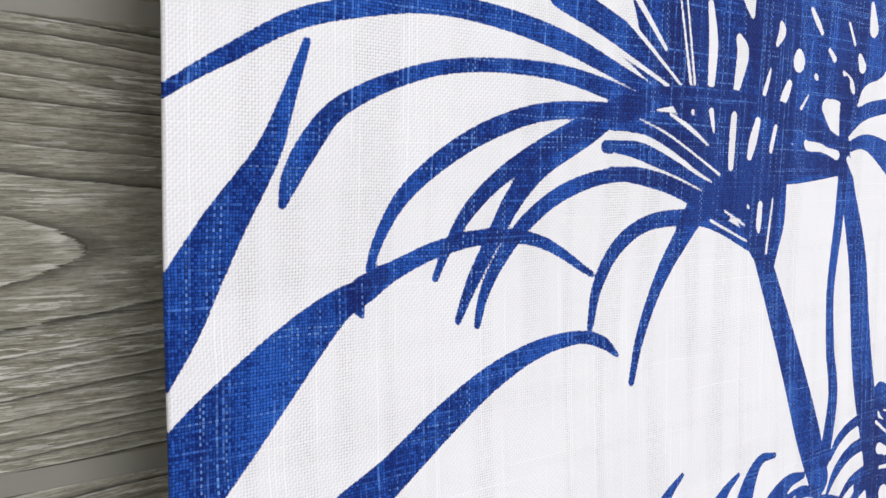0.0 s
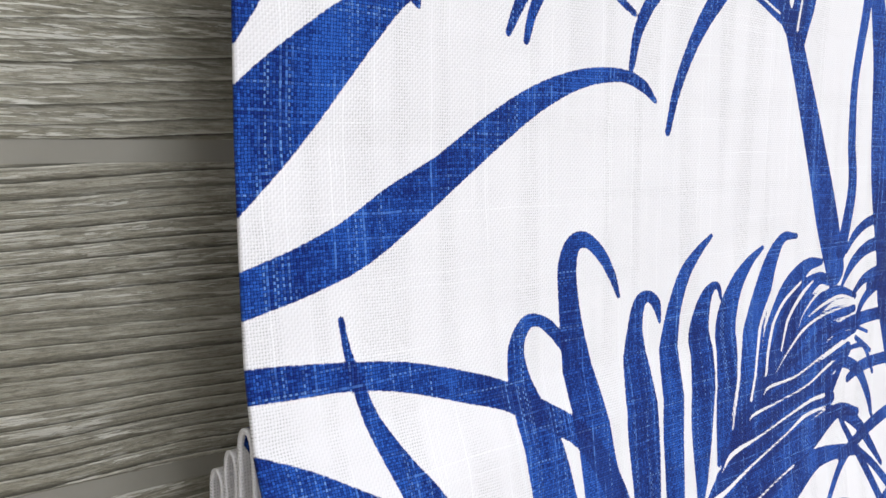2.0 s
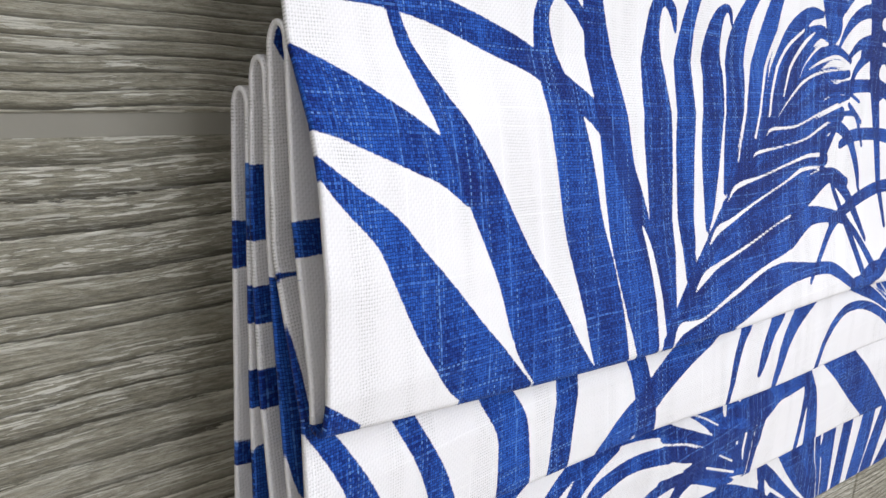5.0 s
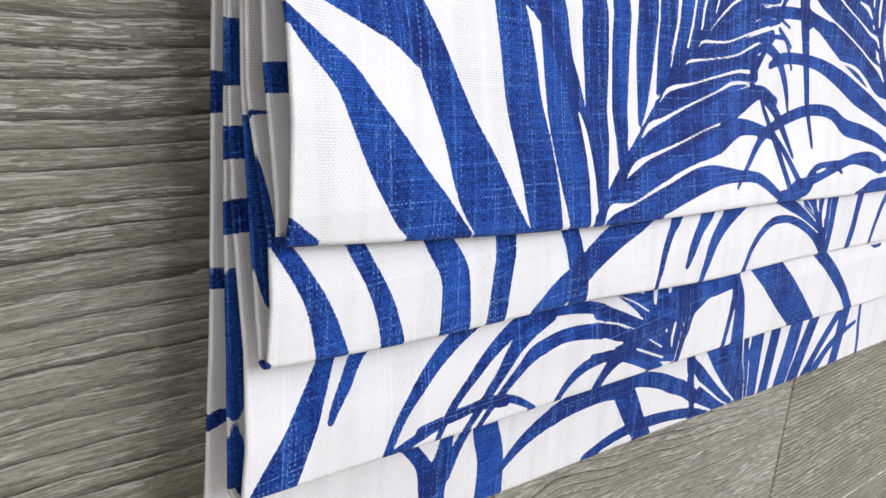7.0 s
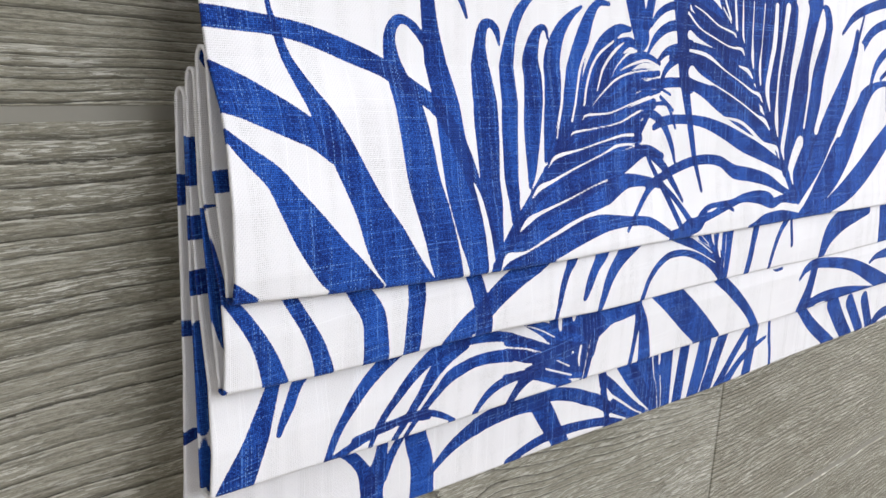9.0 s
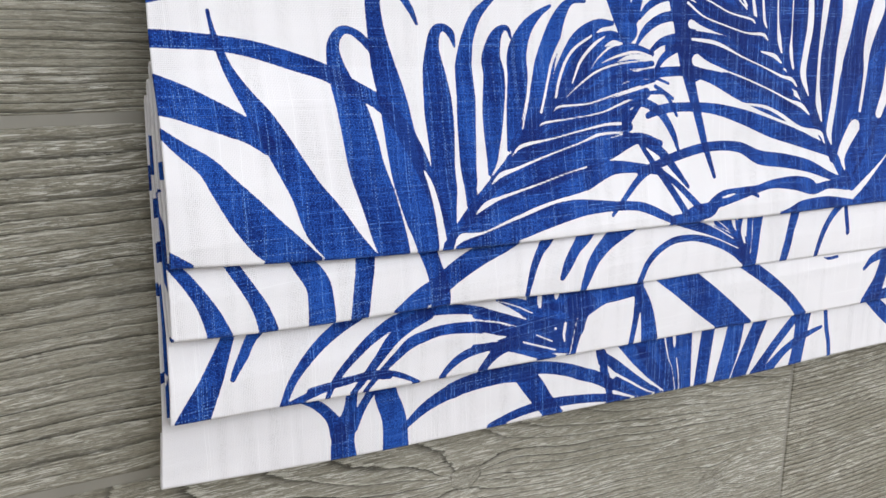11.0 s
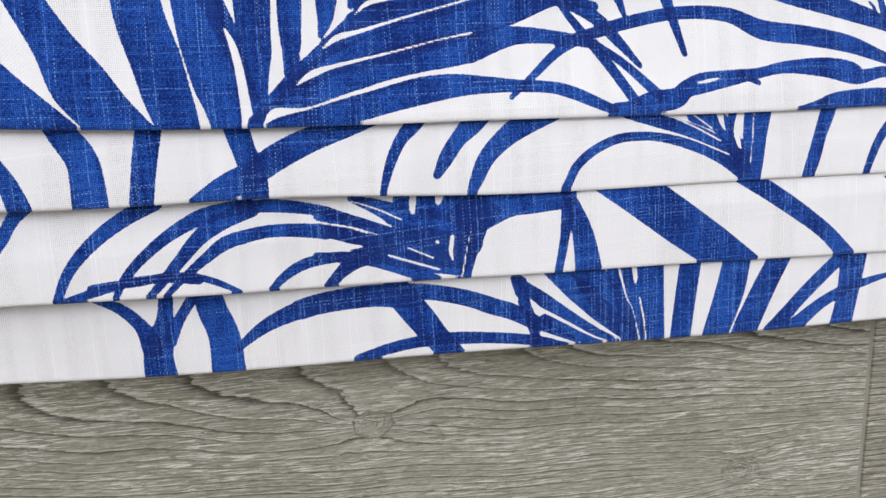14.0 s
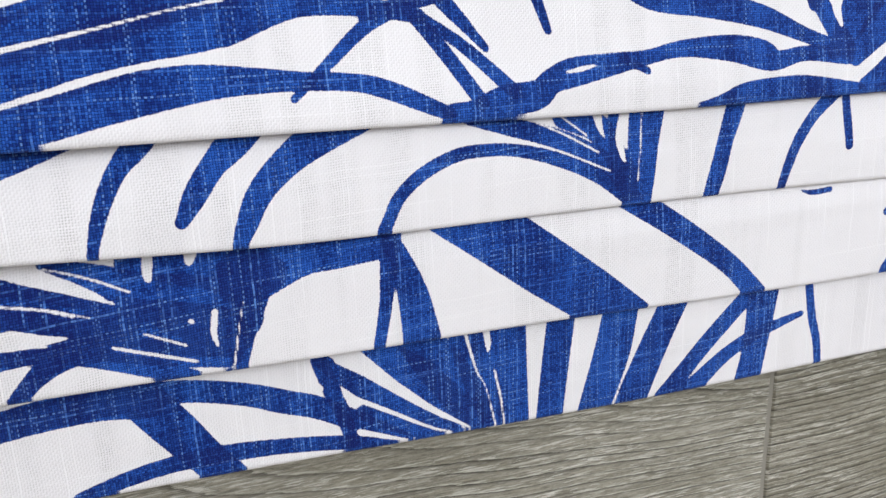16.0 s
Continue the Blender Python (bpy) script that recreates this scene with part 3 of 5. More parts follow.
p.leaf(216.1, 334.1, 1.40, 219.1, 344.2, 2.10, 227.1, 356.7, 2.74, 237.6, 367.5, 2.94, 253.8, 376.8, 2.87, 275.7, 382.1, 2.69, 299.9, 381.2, 3.10, 327.1, 373.7, 3.77)
p.leaf(267.1, 328.4, 1.58, 270.7, 342.4, 2.56, 280.5, 356.2, 3.14, 295.0, 364.0, 3.04, 314.2, 366.0, 3.21, 335.1, 364.0, 3.36, 364.4, 352.4, 3.17)
p.leaf(288.7, 305.5, 1.59, 293.3, 321.6, 2.38, 302.7, 340.1, 3.14, 315.1, 356.8, 4.61, 327.3, 370.8, 6.38, 348.0, 379.7, 6.50)
p.leaf(381.5, 378.4, 2.47, 379.0, 361.5, 4.93, 374.1, 344.7, 4.49)
p.leaf(366.1, 354.8, 5.20, 379.7, 327.2, 6.46, 393.2, 298.2, 7.91, 405.9, 267.1, 9.21, 415.9, 242.8, 7.99)
p.leaf(427.7, 380.8, 3.79, 426.7, 354.8, 3.58, 422.9, 328.9, 3.08, 424.3, 302.3, 3.50, 427.2, 280.1, 3.95, 420.5, 251.2, 4.51)
p.leaf(424.7, 423.8, 3.24, 425.2, 403.8, 3.68, 433.3, 375.5, 5.45, 444.7, 346.1, 7.53, 449.4, 316.0, 8.29, 454.9, 281.6, 9.33, 464.7, 245.6, 8.97, 475.2, 217.6, 9.05)
p.leaf(275.7, 400.3, 2.52, 295.1, 400.9, 4.65, 318.1, 395.8, 8.44, 343.7, 385.2, 11.57, 359.5, 378.5, 9.47)
p.leaf(272.1, 392.2, 2.33, 289.8, 391.0, 3.26, 309.1, 385.0, 4.36, 330.2, 377.4, 5.67, 348.9, 371.6, 6.99)
p.leaf(275.6, 382.7, 2.55, 287.5, 382.0, 2.82, 306.5, 378.6, 3.17, 323.7, 373.7, 3.98, 341.9, 368.2, 5.26)
p.leaf(363.4, 378.5, 16.26, 366.0, 366.6, 12.58, 368.5, 354.6, 8.84)
p.leaf(378.3, 386.7, 7.89, 399.3, 388.9, 6.80, 421.9, 388.4, 4.49)
p.gap(288.9, 402.6, 0.31, 304.8, 397.6, 0.44, 322.1, 389.9, 0.47, 337.5, 382.5, 0.61)
p.gap(276.0, 397.0, 0.78, 283.3, 396.5, 1.20, 295.7, 394.2, 1.26, 312.2, 388.2, 1.12, 322.7, 383.4, 0.80, 332.8, 379.6, 0.35)
p.gap(276.6, 388.5, 1.58, 287.1, 386.9, 1.42, 299.7, 384.3, 0.63, 312.8, 380.9, 0.43, 326.8, 376.3, 0.34)
p.gap(306.1, 404.9, 0.56, 317.7, 400.1, 0.94, 329.2, 394.0, 0.49)
p.gap(344.5, 405.9, 1.44, 344.3, 393.2, 1.99, 344.4, 385.7, 1.63)
p.gap(360.4, 404.3, 1.86, 357.9, 395.7, 2.41, 356.3, 390.0, 1.67)
p.gap(373.2, 402.5, 1.17, 370.8, 392.5, 1.17)
p.gap(330.0, 407.0, 1.51, 332.3, 398.9, 0.51)
p.gap(342.2, 368.0, 0.48, 356.1, 361.7, 0.49)
p.gap(333.3, 364.5, 0.57, 358.2, 355.1, 0.48)
p.gap(365.9, 370.1, 1.57, 365.7, 361.9, 1.77, 366.1, 358.5, 0.58)
p.gap(374.5, 372.4, 0.61, 372.3, 349.6, 0.81)
p.gap(357.4, 369.6, 0.76, 357.9, 369.1, 0.77)
p.gap(396.1, 396.4, 1.43, 398.5, 394.5, 1.60, 409.7, 393.8, 1.36, 421.4, 391.5, 2.17)
p.leaf(428.4, 401.9, 2.40, 442.4, 411.6, 3.77, 470.0, 416.6, 3.29)
p.leaf(428.0, 394.6, 2.36, 447.1, 397.7, 3.96, 477.8, 386.3, 9.12)
p.gap(436.1, 414.4, 0.76, 443.9, 422.0, 2.53, 468.6, 425.1, 4.24)
p.gap(433.2, 402.0, 0.55, 446.4, 405.6, 1.55, 472.1, 404.3, 3.46)
p.gap(431.1, 389.9, 1.38, 440.0, 382.9, 3.03, 456.3, 372.1, 3.72)
p.leaf(99.8, 283.3, 11.03, 111.7, 295.0, 11.87, 125.4, 308.7, 12.22, 139.2, 322.1, 10.31, 151.8, 333.7, 7.92, 164.1, 343.5, 5.23, 173.5, 348.3, 3.54)
p.leaf(172.1, 343.4, 2.13, 173.4, 340.7, 0.78)
p.leaf(171.0, 347.7, 3.35, 180.1, 352.6, 2.90)
p.leaf(109.3, 260.3, 5.88, 117.5, 262.4, 6.25, 131.7, 266.2, 6.76, 148.8, 272.4, 7.40, 165.5, 282.0, 7.42, 183.3, 292.2, 6.02, 202.0, 304.5, 5.67, 221.1, 315.6, 4.60, 241.7, 323.1, 3.25, 261.4, 325.2, 2.40, 273.5, 322.1, 2.27, 281.0, 316.7, 0.95)
p.leaf(173.8, 348.4, 4.42, 185.5, 354.0, 3.05, 202.0, 359.7, 2.70, 222.2, 362.5, 2.53, 244.4, 359.3, 2.09, 267.9, 347.1, 1.23)
# frond at the left
p.leaf(107.4, 238.8, 4.41, 123.2, 238.0, 4.44, 145.9, 236.1, 3.98, 164.6, 232.9, 4.36, 187.0, 226.2, 4.77, 204.8, 220.0, 4.45, 220.1, 211.5, 4.37)
p.leaf(143.7, 252.2, 0.99, 145.0, 243.4, 1.35, 147.2, 234.1, 2.01, 150.2, 224.7, 2.60, 154.0, 216.0, 3.57, 158.8, 207.0, 4.83, 164.0, 198.0, 6.50, 170.2, 186.8, 7.47, 184.3, 160.4, 9.04, 193.7, 142.5, 12.54, 204.3, 127.6, 11.84, 217.3, 109.9, 12.69)
p.leaf(106.9, 213.9, 9.73, 122.4, 208.6, 8.72, 134.9, 202.9, 7.85, 147.3, 197.0, 6.83, 157.1, 191.9, 5.83, 166.1, 184.5, 4.64)
p.leaf(106.6, 198.4, 1.93, 111.4, 194.7, 2.10, 120.7, 186.3, 3.52, 132.5, 176.7, 5.16, 141.0, 164.8, 7.35, 151.0, 151.3, 9.83, 160.7, 139.2, 10.91, 169.4, 130.6, 10.79, 180.6, 115.9, 13.19)
p.leaf(105.0, 137.7, 3.34, 109.8, 132.6, 4.74, 116.6, 128.3, 4.15, 125.7, 125.2, 1.61)
p.leaf(232.9, 231.8, 1.75, 227.5, 238.5, 2.44, 220.9, 242.4, 2.07, 215.0, 241.9, 2.68, 210.5, 235.6, 3.53, 210.3, 227.1, 4.59, 213.2, 213.4, 7.15, 216.0, 203.3, 8.85, 219.6, 186.2, 10.56, 222.2, 169.1, 11.08, 227.3, 151.8, 11.29, 231.7, 134.6, 11.33, 235.2, 120.5, 10.00, 238.6, 107.7, 9.70)
p.leaf(262.4, 246.0, 0.89, 259.0, 253.7, 1.95, 253.3, 261.8, 2.46, 245.2, 267.7, 2.75, 238.8, 266.5, 3.68, 235.8, 259.7, 4.63, 235.8, 250.2, 4.86, 237.3, 236.4, 5.92, 240.3, 219.2, 8.01, 243.0, 202.1, 9.04, 245.3, 184.9, 10.09, 248.8, 167.6, 11.86, 251.1, 150.3, 11.52, 253.8, 132.9, 10.47, 256.7, 118.8, 7.69)
p.leaf(286.5, 233.7, 0.90, 284.3, 240.7, 2.34, 279.2, 244.3, 2.26, 274.1, 241.7, 3.47, 271.8, 232.0, 4.60, 272.0, 218.1, 7.64, 272.0, 200.8, 9.58, 272.7, 183.5, 9.41, 272.7, 166.2, 8.53, 272.2, 148.9, 7.45, 272.3, 135.1, 4.96, 270.4, 123.1, 2.48)
p.leaf(318.0, 264.6, 1.05, 309.6, 258.8, 2.27, 301.0, 250.3, 3.51, 295.3, 238.2, 4.25, 292.4, 224.4, 5.52, 291.6, 214.0, 6.07, 291.0, 200.1, 6.43, 290.2, 182.7, 6.07, 289.4, 165.3, 5.54, 289.1, 151.4, 4.28, 287.4, 142.8, 2.49)
p.leaf(325.4, 238.8, 0.92, 323.4, 243.5, 1.45, 319.4, 243.9, 2.10, 314.4, 238.4, 4.27, 311.3, 227.3, 6.51, 312.5, 216.7, 7.62, 310.4, 199.3, 8.32, 308.8, 181.8, 6.88, 306.6, 167.9, 3.97, 303.7, 159.3, 1.44)
p.leaf(354.5, 257.4, 1.06, 345.7, 252.4, 2.48, 336.1, 243.4, 4.66, 330.0, 230.3, 6.91, 329.3, 216.2, 7.32, 325.7, 198.7, 6.57, 322.6, 184.7, 4.38, 318.9, 172.5, 1.46)
p.leaf(204.8, 220.0, 4.45, 220.1, 211.5, 4.37, 232.6, 204.2, 4.39, 240.9, 196.9, 4.56, 250.1, 183.6, 5.42, 257.6, 168.4, 5.20, 262.6, 153.8, 4.38, 267.6, 138.9, 3.01, 270.9, 131.1, 1.58)
p.gap(259.1, 164.2, 0.53, 262.1, 156.4, 1.58, 264.2, 146.0, 1.94, 265.7, 132.1, 2.29, 266.2, 123.4, 2.47, 264.1, 118.3, 0.89)
p.gap(226.8, 202.1, 0.52, 230.2, 196.9, 2.41, 232.5, 185.5, 2.07, 234.6, 175.2, 1.03, 235.8, 166.5, 0.52, 239.0, 152.8, 0.35, 242.5, 137.2, 0.69, 245.1, 128.3, 1.56, 247.3, 118.8, 2.43)
p.gap(284.6, 210.7, 0.71, 283.8, 200.4, 0.89, 282.7, 183.0, 0.89, 281.9, 165.6, 1.42, 282.4, 151.7, 2.49, 281.0, 143.2, 2.83, 277.2, 133.4, 0.53)
p.gap(298.7, 182.3, 2.16, 298.9, 168.3, 3.24, 298.0, 159.6, 2.68, 293.4, 151.1, 0.53)
p.gap(321.9, 235.8, 1.09, 320.5, 216.4, 0.55, 318.4, 198.9, 0.73, 316.7, 184.9, 1.46, 314.3, 174.5, 1.81, 310.4, 165.5, 0.54)
p.gap(331.6, 187.1, 1.10, 329.9, 182.9, 1.64, 326.7, 178.8, 0.36)
p.leaf(380.7, 260.8, 1.24, 369.5, 260.3, 2.50, 360.0, 248.8, 5.12, 352.6, 229.6, 7.36, 345.3, 208.5, 7.34, 337.3, 189.4, 6.56, 324.5, 174.0, 4.69)
# rachis and body of the same frond
p.leaf(268.2, 116.2, 4.28, 285.5, 136.1, 3.86, 308.6, 155.5, 3.88, 332.0, 175.3, 4.33, 352.0, 195.8, 4.36, 372.2, 216.4, 3.65, 388.1, 233.8, 2.58)
p.leaf(402.9, 247.4, 1.61, 390.3, 246.3, 3.60, 376.8, 236.0, 6.96, 366.6, 218.4, 8.10, 356.0, 201.0, 6.59, 344.0, 189.0, 6.52)
p.leaf(413.0, 236.8, 2.18, 401.6, 239.6, 3.24, 386.2, 232.1, 6.59, 376.1, 218.1, 6.97, 363.9, 206.0, 5.82)
p.leaf(437.2, 227.8, 1.83, 418.9, 231.2, 3.63, 399.5, 226.4, 6.55, 379.7, 214.4, 7.24, 359.7, 200.8, 6.13)
p.leaf(437.5, 221.6, 1.83, 418.7, 220.4, 4.01, 395.0, 213.9, 6.14, 371.4, 205.7, 6.10, 348.1, 193.5, 5.36)
p.leaf(438.0, 212.4, 3.30, 410.3, 209.7, 6.55, 382.7, 199.9, 6.14, 355.6, 193.1, 5.35, 336.4, 185.9, 4.26)
p.leaf(431.7, 202.3, 3.70, 401.7, 193.7, 6.19, 370.5, 188.9, 6.11, 339.8, 181.1, 5.34, 324.4, 172.2, 4.27)
p.leaf(419.3, 189.2, 2.94, 401.4, 186.4, 5.46, 377.9, 183.1, 5.78, 347.0, 175.6, 5.36, 320.3, 165.3, 4.59)
p.leaf(417.1, 180.9, 2.93, 393.3, 178.7, 5.09, 362.0, 172.1, 6.11, 331.4, 164.7, 5.31, 306.6, 153.9, 4.19)
p.leaf(445.0, 168.3, 2.23, 424.9, 173.1, 3.68, 400.7, 168.0, 6.57, 369.1, 161.9, 8.96, 338.0, 153.8, 8.11, 307.9, 146.1, 5.93, 285.5, 134.9, 3.84)
p.leaf(444.0, 149.7, 2.58, 423.9, 153.5, 3.29, 400.0, 155.4, 4.69, 376.0, 150.4, 7.51, 352.6, 146.5, 9.22, 322.0, 138.9, 9.14, 292.3, 130.3, 6.29, 270.3, 120.7, 3.87)
p.leaf(279.4, 117.1, 4.03, 297.4, 121.3, 5.23, 316.3, 124.5, 6.54, 335.5, 128.6, 6.80, 354.8, 131.7, 6.59, 369.0, 132.7, 5.57, 383.8, 132.2, 4.24, 401.1, 130.8, 3.10, 419.4, 129.0, 3.06, 430.7, 125.6, 3.26, 441.9, 120.7, 3.00, 453.0, 115.6, 2.46)
p.gap(273.5, 119.5, 0.24, 279.0, 124.3, 2.20, 287.1, 125.2, 1.24, 296.0, 126.2, 0.52, 315.0, 131.1, 0.87, 324.7, 133.3, 1.06, 334.7, 135.8, 1.19, 350.8, 138.8, 1.00, 367.4, 140.1, 1.58, 375.7, 140.5, 2.50)
p.gap(289.9, 136.8, 0.26, 298.5, 141.8, 1.57, 309.7, 145.0, 0.91, 337.8, 150.2, 0.53, 360.8, 154.9, 0.39, 378.5, 157.7, 0.54)
p.gap(304.1, 153.3, 0.39, 311.7, 158.1, 1.43, 323.7, 160.9, 0.91, 346.5, 166.7, 0.54, 373.6, 172.9, 0.54, 391.3, 177.4, 0.94, 413.0, 177.7, 0.40)
p.gap(320.9, 168.5, 0.27, 329.0, 174.1, 1.06, 350.9, 176.9, 0.54, 373.9, 180.4, 0.54, 395.5, 183.4, 0.82, 409.2, 183.5, 1.09)
p.gap(342.7, 185.2, 0.27, 347.6, 187.1, 0.68, 370.5, 188.9, 0.39, 393.9, 191.5, 0.54, 415.7, 197.8, 0.82, 426.4, 196.6, 0.95)
p.gap(354.1, 193.6, 0.27, 359.6, 196.5, 0.68, 382.5, 197.4, 0.54, 406.0, 202.6, 0.55, 426.7, 206.9, 0.70)
p.gap(364.3, 201.8, 0.27, 375.5, 209.2, 0.54, 391.4, 217.6, 0.69, 410.9, 222.0, 0.54, 436.8, 223.8, 0.40)
p.gap(370.3, 210.7, 0.56, 378.4, 224.5, 0.96, 388.1, 233.8, 1.10, 396.7, 239.0, 0.55)
p.gap(386.1, 218.9, 0.28, 392.6, 226.2, 0.55, 402.3, 232.8, 0.82, 411.1, 234.7, 0.82)
p.gap(356.4, 202.4, 0.84, 360.8, 214.3, 0.96, 371.0, 230.1, 0.95, 386.4, 239.6, 0.69)
p.gap(344.7, 193.6, 0.96, 349.7, 208.3, 0.83, 357.0, 226.6, 1.10, 365.0, 239.9, 1.37)
p.gap(411.1, 208.9, 0.27, 422.1, 211.9, 0.69, 434.8, 211.8, 0.40)
p.gap(417.8, 218.1, 0.27, 438.2, 218.2, 0.55)
p.gap(394.0, 222.2, 0.27, 407.1, 226.5, 0.82, 422.7, 229.2, 0.82, 436.4, 226.3, 0.55)
p.gap(330.0, 184.3, 0.55, 334.1, 198.3, 0.70, 339.5, 219.4, 0.95, 343.9, 233.4, 1.24)
# crossing tips
p.leaf(412.3, 180.4, 2.68, 423.5, 192.8, 2.31, 430.9, 200.9, 1.54)
p.leaf(424.9, 171.6, 1.54, 436.3, 156.9, 2.35, 451.4, 138.4, 2.75, 465.7, 118.5, 2.74)
p.leaf(397.1, 125.4, 1.30, 410.6, 136.4, 2.06, 425.6, 147.9, 2.60, 444.4, 155.2, 2.59)
p.leaf(417.6, 196.2, 1.83, 431.5, 195.7, 2.96, 445.4, 188.5, 3.06, 456.5, 174.5, 2.56, 461.3, 163.6, 1.41)
p.leaf(439.8, 206.8, 1.32, 450.5, 200.1, 1.54, 459.9, 186.3, 1.18)
p.leaf(437.2, 213.1, 1.11, 451.8, 208.2, 0.93)
p.leaf(425.7, 201.8, 1.10, 445.7, 202.5, 1.48, 456.0, 198.0, 1.12)
p.leaf(413.0, 175.9, 2.21, 430.9, 170.5, 3.35, 445.7, 162.2, 3.46, 456.4, 151.2, 2.94, 468.7, 137.4, 1.38)
p.leaf(444.0, 149.7, 1.91, 459.8, 138.7, 2.31, 479.1, 121.4, 2.73)
# trunk and second frond
p.leaf(457.1, 277.4, 6.59, 459.9, 255.4, 6.64, 464.7, 233.5, 6.31, 469.9, 213.1, 5.18, 477.9, 190.4, 3.81, 486.0, 167.3, 3.02, 494.2, 142.4, 1.62)
p.leaf(425.2, 250.5, 1.13, 431.6, 257.6, 2.41, 442.5, 263.1, 2.55, 456.3, 265.7, 2.90)
p.leaf(423.5, 233.9, 1.14, 430.5, 243.1, 2.81, 442.2, 250.1, 3.30, 457.9, 253.3, 3.66)
p.leaf(435.5, 229.3, 1.50, 445.3, 235.6, 2.77, 461.9, 238.4, 3.68, 477.8, 239.7, 2.95)
p.leaf(439.2, 215.3, 1.35, 446.2, 224.6, 2.49, 458.0, 231.5, 3.36, 470.0, 232.6, 2.95)
p.leaf(462.0, 260.9, 4.37, 481.6, 252.1, 6.22, 505.7, 245.3, 6.25, 530.2, 238.3, 4.81, 548.9, 233.0, 2.61)
p.leaf(470.5, 273.6, 7.24, 497.6, 262.0, 8.06, 525.9, 246.6, 7.45, 555.3, 229.1, 5.66)
p.leaf(514.4, 276.4, 11.12, 533.9, 261.3, 11.40, 550.7, 238.6, 7.79, 563.9, 221.3, 4.77)
p.leaf(461.9, 240.9, 2.92, 485.8, 237.3, 4.41, 510.1, 231.5, 6.29, 534.9, 224.1, 5.63, 559.9, 211.2, 4.60, 581.2, 200.6, 2.70)
p.leaf(450.1, 231.8, 2.20, 467.9, 231.9, 2.94, 490.0, 226.2, 4.81, 518.6, 214.0, 7.18, 547.5, 202.9, 6.10, 573.0, 191.6, 4.62, 587.9, 186.0, 3.10)
p.leaf(414.4, 212.4, 2.18, 438.0, 215.3, 3.30, 466.0, 215.9, 3.33, 490.2, 212.0, 4.48, 518.6, 202.7, 7.55, 547.8, 192.6, 8.40, 573.2, 182.7, 6.95, 603.5, 170.9, 3.89)
p.leaf(433.3, 187.5, 2.23, 445.5, 191.1, 3.34, 465.7, 192.0, 3.17, 494.2, 189.7, 3.76, 522.9, 182.8, 5.32, 552.2, 173.2, 6.52, 582.0, 164.1, 5.82, 615.9, 152.4, 3.93)
p.leaf(423.7, 150.9, 2.19, 442.3, 154.7, 2.94, 461.0, 159.2, 3.32, 490.1, 163.4, 3.37, 518.8, 161.6, 3.79, 539.1, 153.0, 5.17, 564.2, 149.1, 5.17, 589.5, 143.6, 4.65, 610.6, 135.5, 3.14, 627.6, 129.5, 2.76)
p.leaf(453.9, 115.0, 4.43, 462.8, 116.4, 3.82, 475.2, 118.7, 5.73, 487.9, 119.8, 5.44, 493.9, 124.2, 4.65, 503.4, 126.9, 5.40, 519.2, 128.8, 4.27, 535.7, 130.6, 2.84, 552.2, 133.0, 3.29, 574.5, 131.9, 5.26, 589.2, 128.6, 5.91, 596.5, 126.1, 3.89, 610.6, 128.0, 3.06, 632.0, 126.3, 3.97)
p.leaf(525.2, 130.8, 1.94, 535.6, 125.4, 1.36)
p.leaf(559.0, 109.4, 2.56, 569.1, 111.0, 3.41, 580.7, 114.1, 4.29, 598.2, 114.9, 4.74, 613.5, 114.4, 4.55, 638.7, 110.0, 4.48)
p.leaf(632.0, 129.3, 5.12, 620.0, 146.7, 4.23, 598.9, 177.8, 4.51, 579.1, 203.7, 4.82, 561.8, 225.1, 4.30, 542.2, 248.0, 3.86)
p.gap(500.5, 127.1, 0.42, 507.1, 128.0, 0.93, 513.8, 129.1, 0.26)
p.leaf(534.3, 282.4, 5.21, 544.1, 255.5, 5.68, 558.0, 225.9, 3.85)
p.leaf(550.3, 283.7, 6.37, 556.0, 252.2, 6.46, 565.5, 219.8, 4.12)
p.leaf(569.3, 285.2, 7.53, 568.5, 252.7, 7.61, 571.8, 215.8, 4.19, 584.7, 194.7, 3.92)
p.leaf(583.9, 286.3, 6.02, 585.8, 253.6, 6.98, 589.9, 220.2, 6.19, 596.1, 181.7, 3.58)
p.leaf(606.0, 288.2, 9.89, 603.6, 254.4, 10.89, 604.8, 216.1, 10.07, 603.7, 177.1, 4.12)
p.leaf(648.5, 291.4, 11.69, 645.2, 256.4, 15.66, 639.6, 220.9, 14.41, 631.9, 185.3, 10.18, 616.5, 150.2, 3.89)
p.leaf(655.6, 265.8, 1.80, 662.1, 276.8, 2.07, 671.1, 271.2, 5.80, 673.2, 248.8, 11.39, 667.4, 216.8, 16.56, 657.1, 180.2, 16.77, 641.7, 148.9, 10.33, 625.2, 127.5, 3.17)
p.leaf(729.1, 260.4, 3.42, 727.8, 241.4, 7.30, 719.5, 217.3, 12.63, 699.2, 188.7, 15.38, 672.0, 156.5, 12.24, 636.6, 125.7, 4.30)
p.leaf(831.0, 219.4, 2.64, 784.9, 216.9, 3.41, 756.7, 202.8, 10.47, 734.6, 173.4, 15.50, 702.7, 145.6, 14.81, 664.8, 123.6, 8.11, 641.3, 113.5, 3.14)
p.leaf(836.3, 182.4, 10.80, 774.7, 146.8, 11.38, 720.5, 124.2, 9.36, 674.8, 113.3, 4.88, 648.6, 110.9, 1.97)
p.leaf(701.1, 259.1, 1.82, 722.9, 274.3, 3.89, 768.3, 286.6, 4.38, 831.5, 295.7, 4.71)
p.leaf(738.0, 233.9, 2.75, 745.3, 251.6, 5.37, 772.1, 267.4, 4.36, 835.1, 278.9, 4.39)
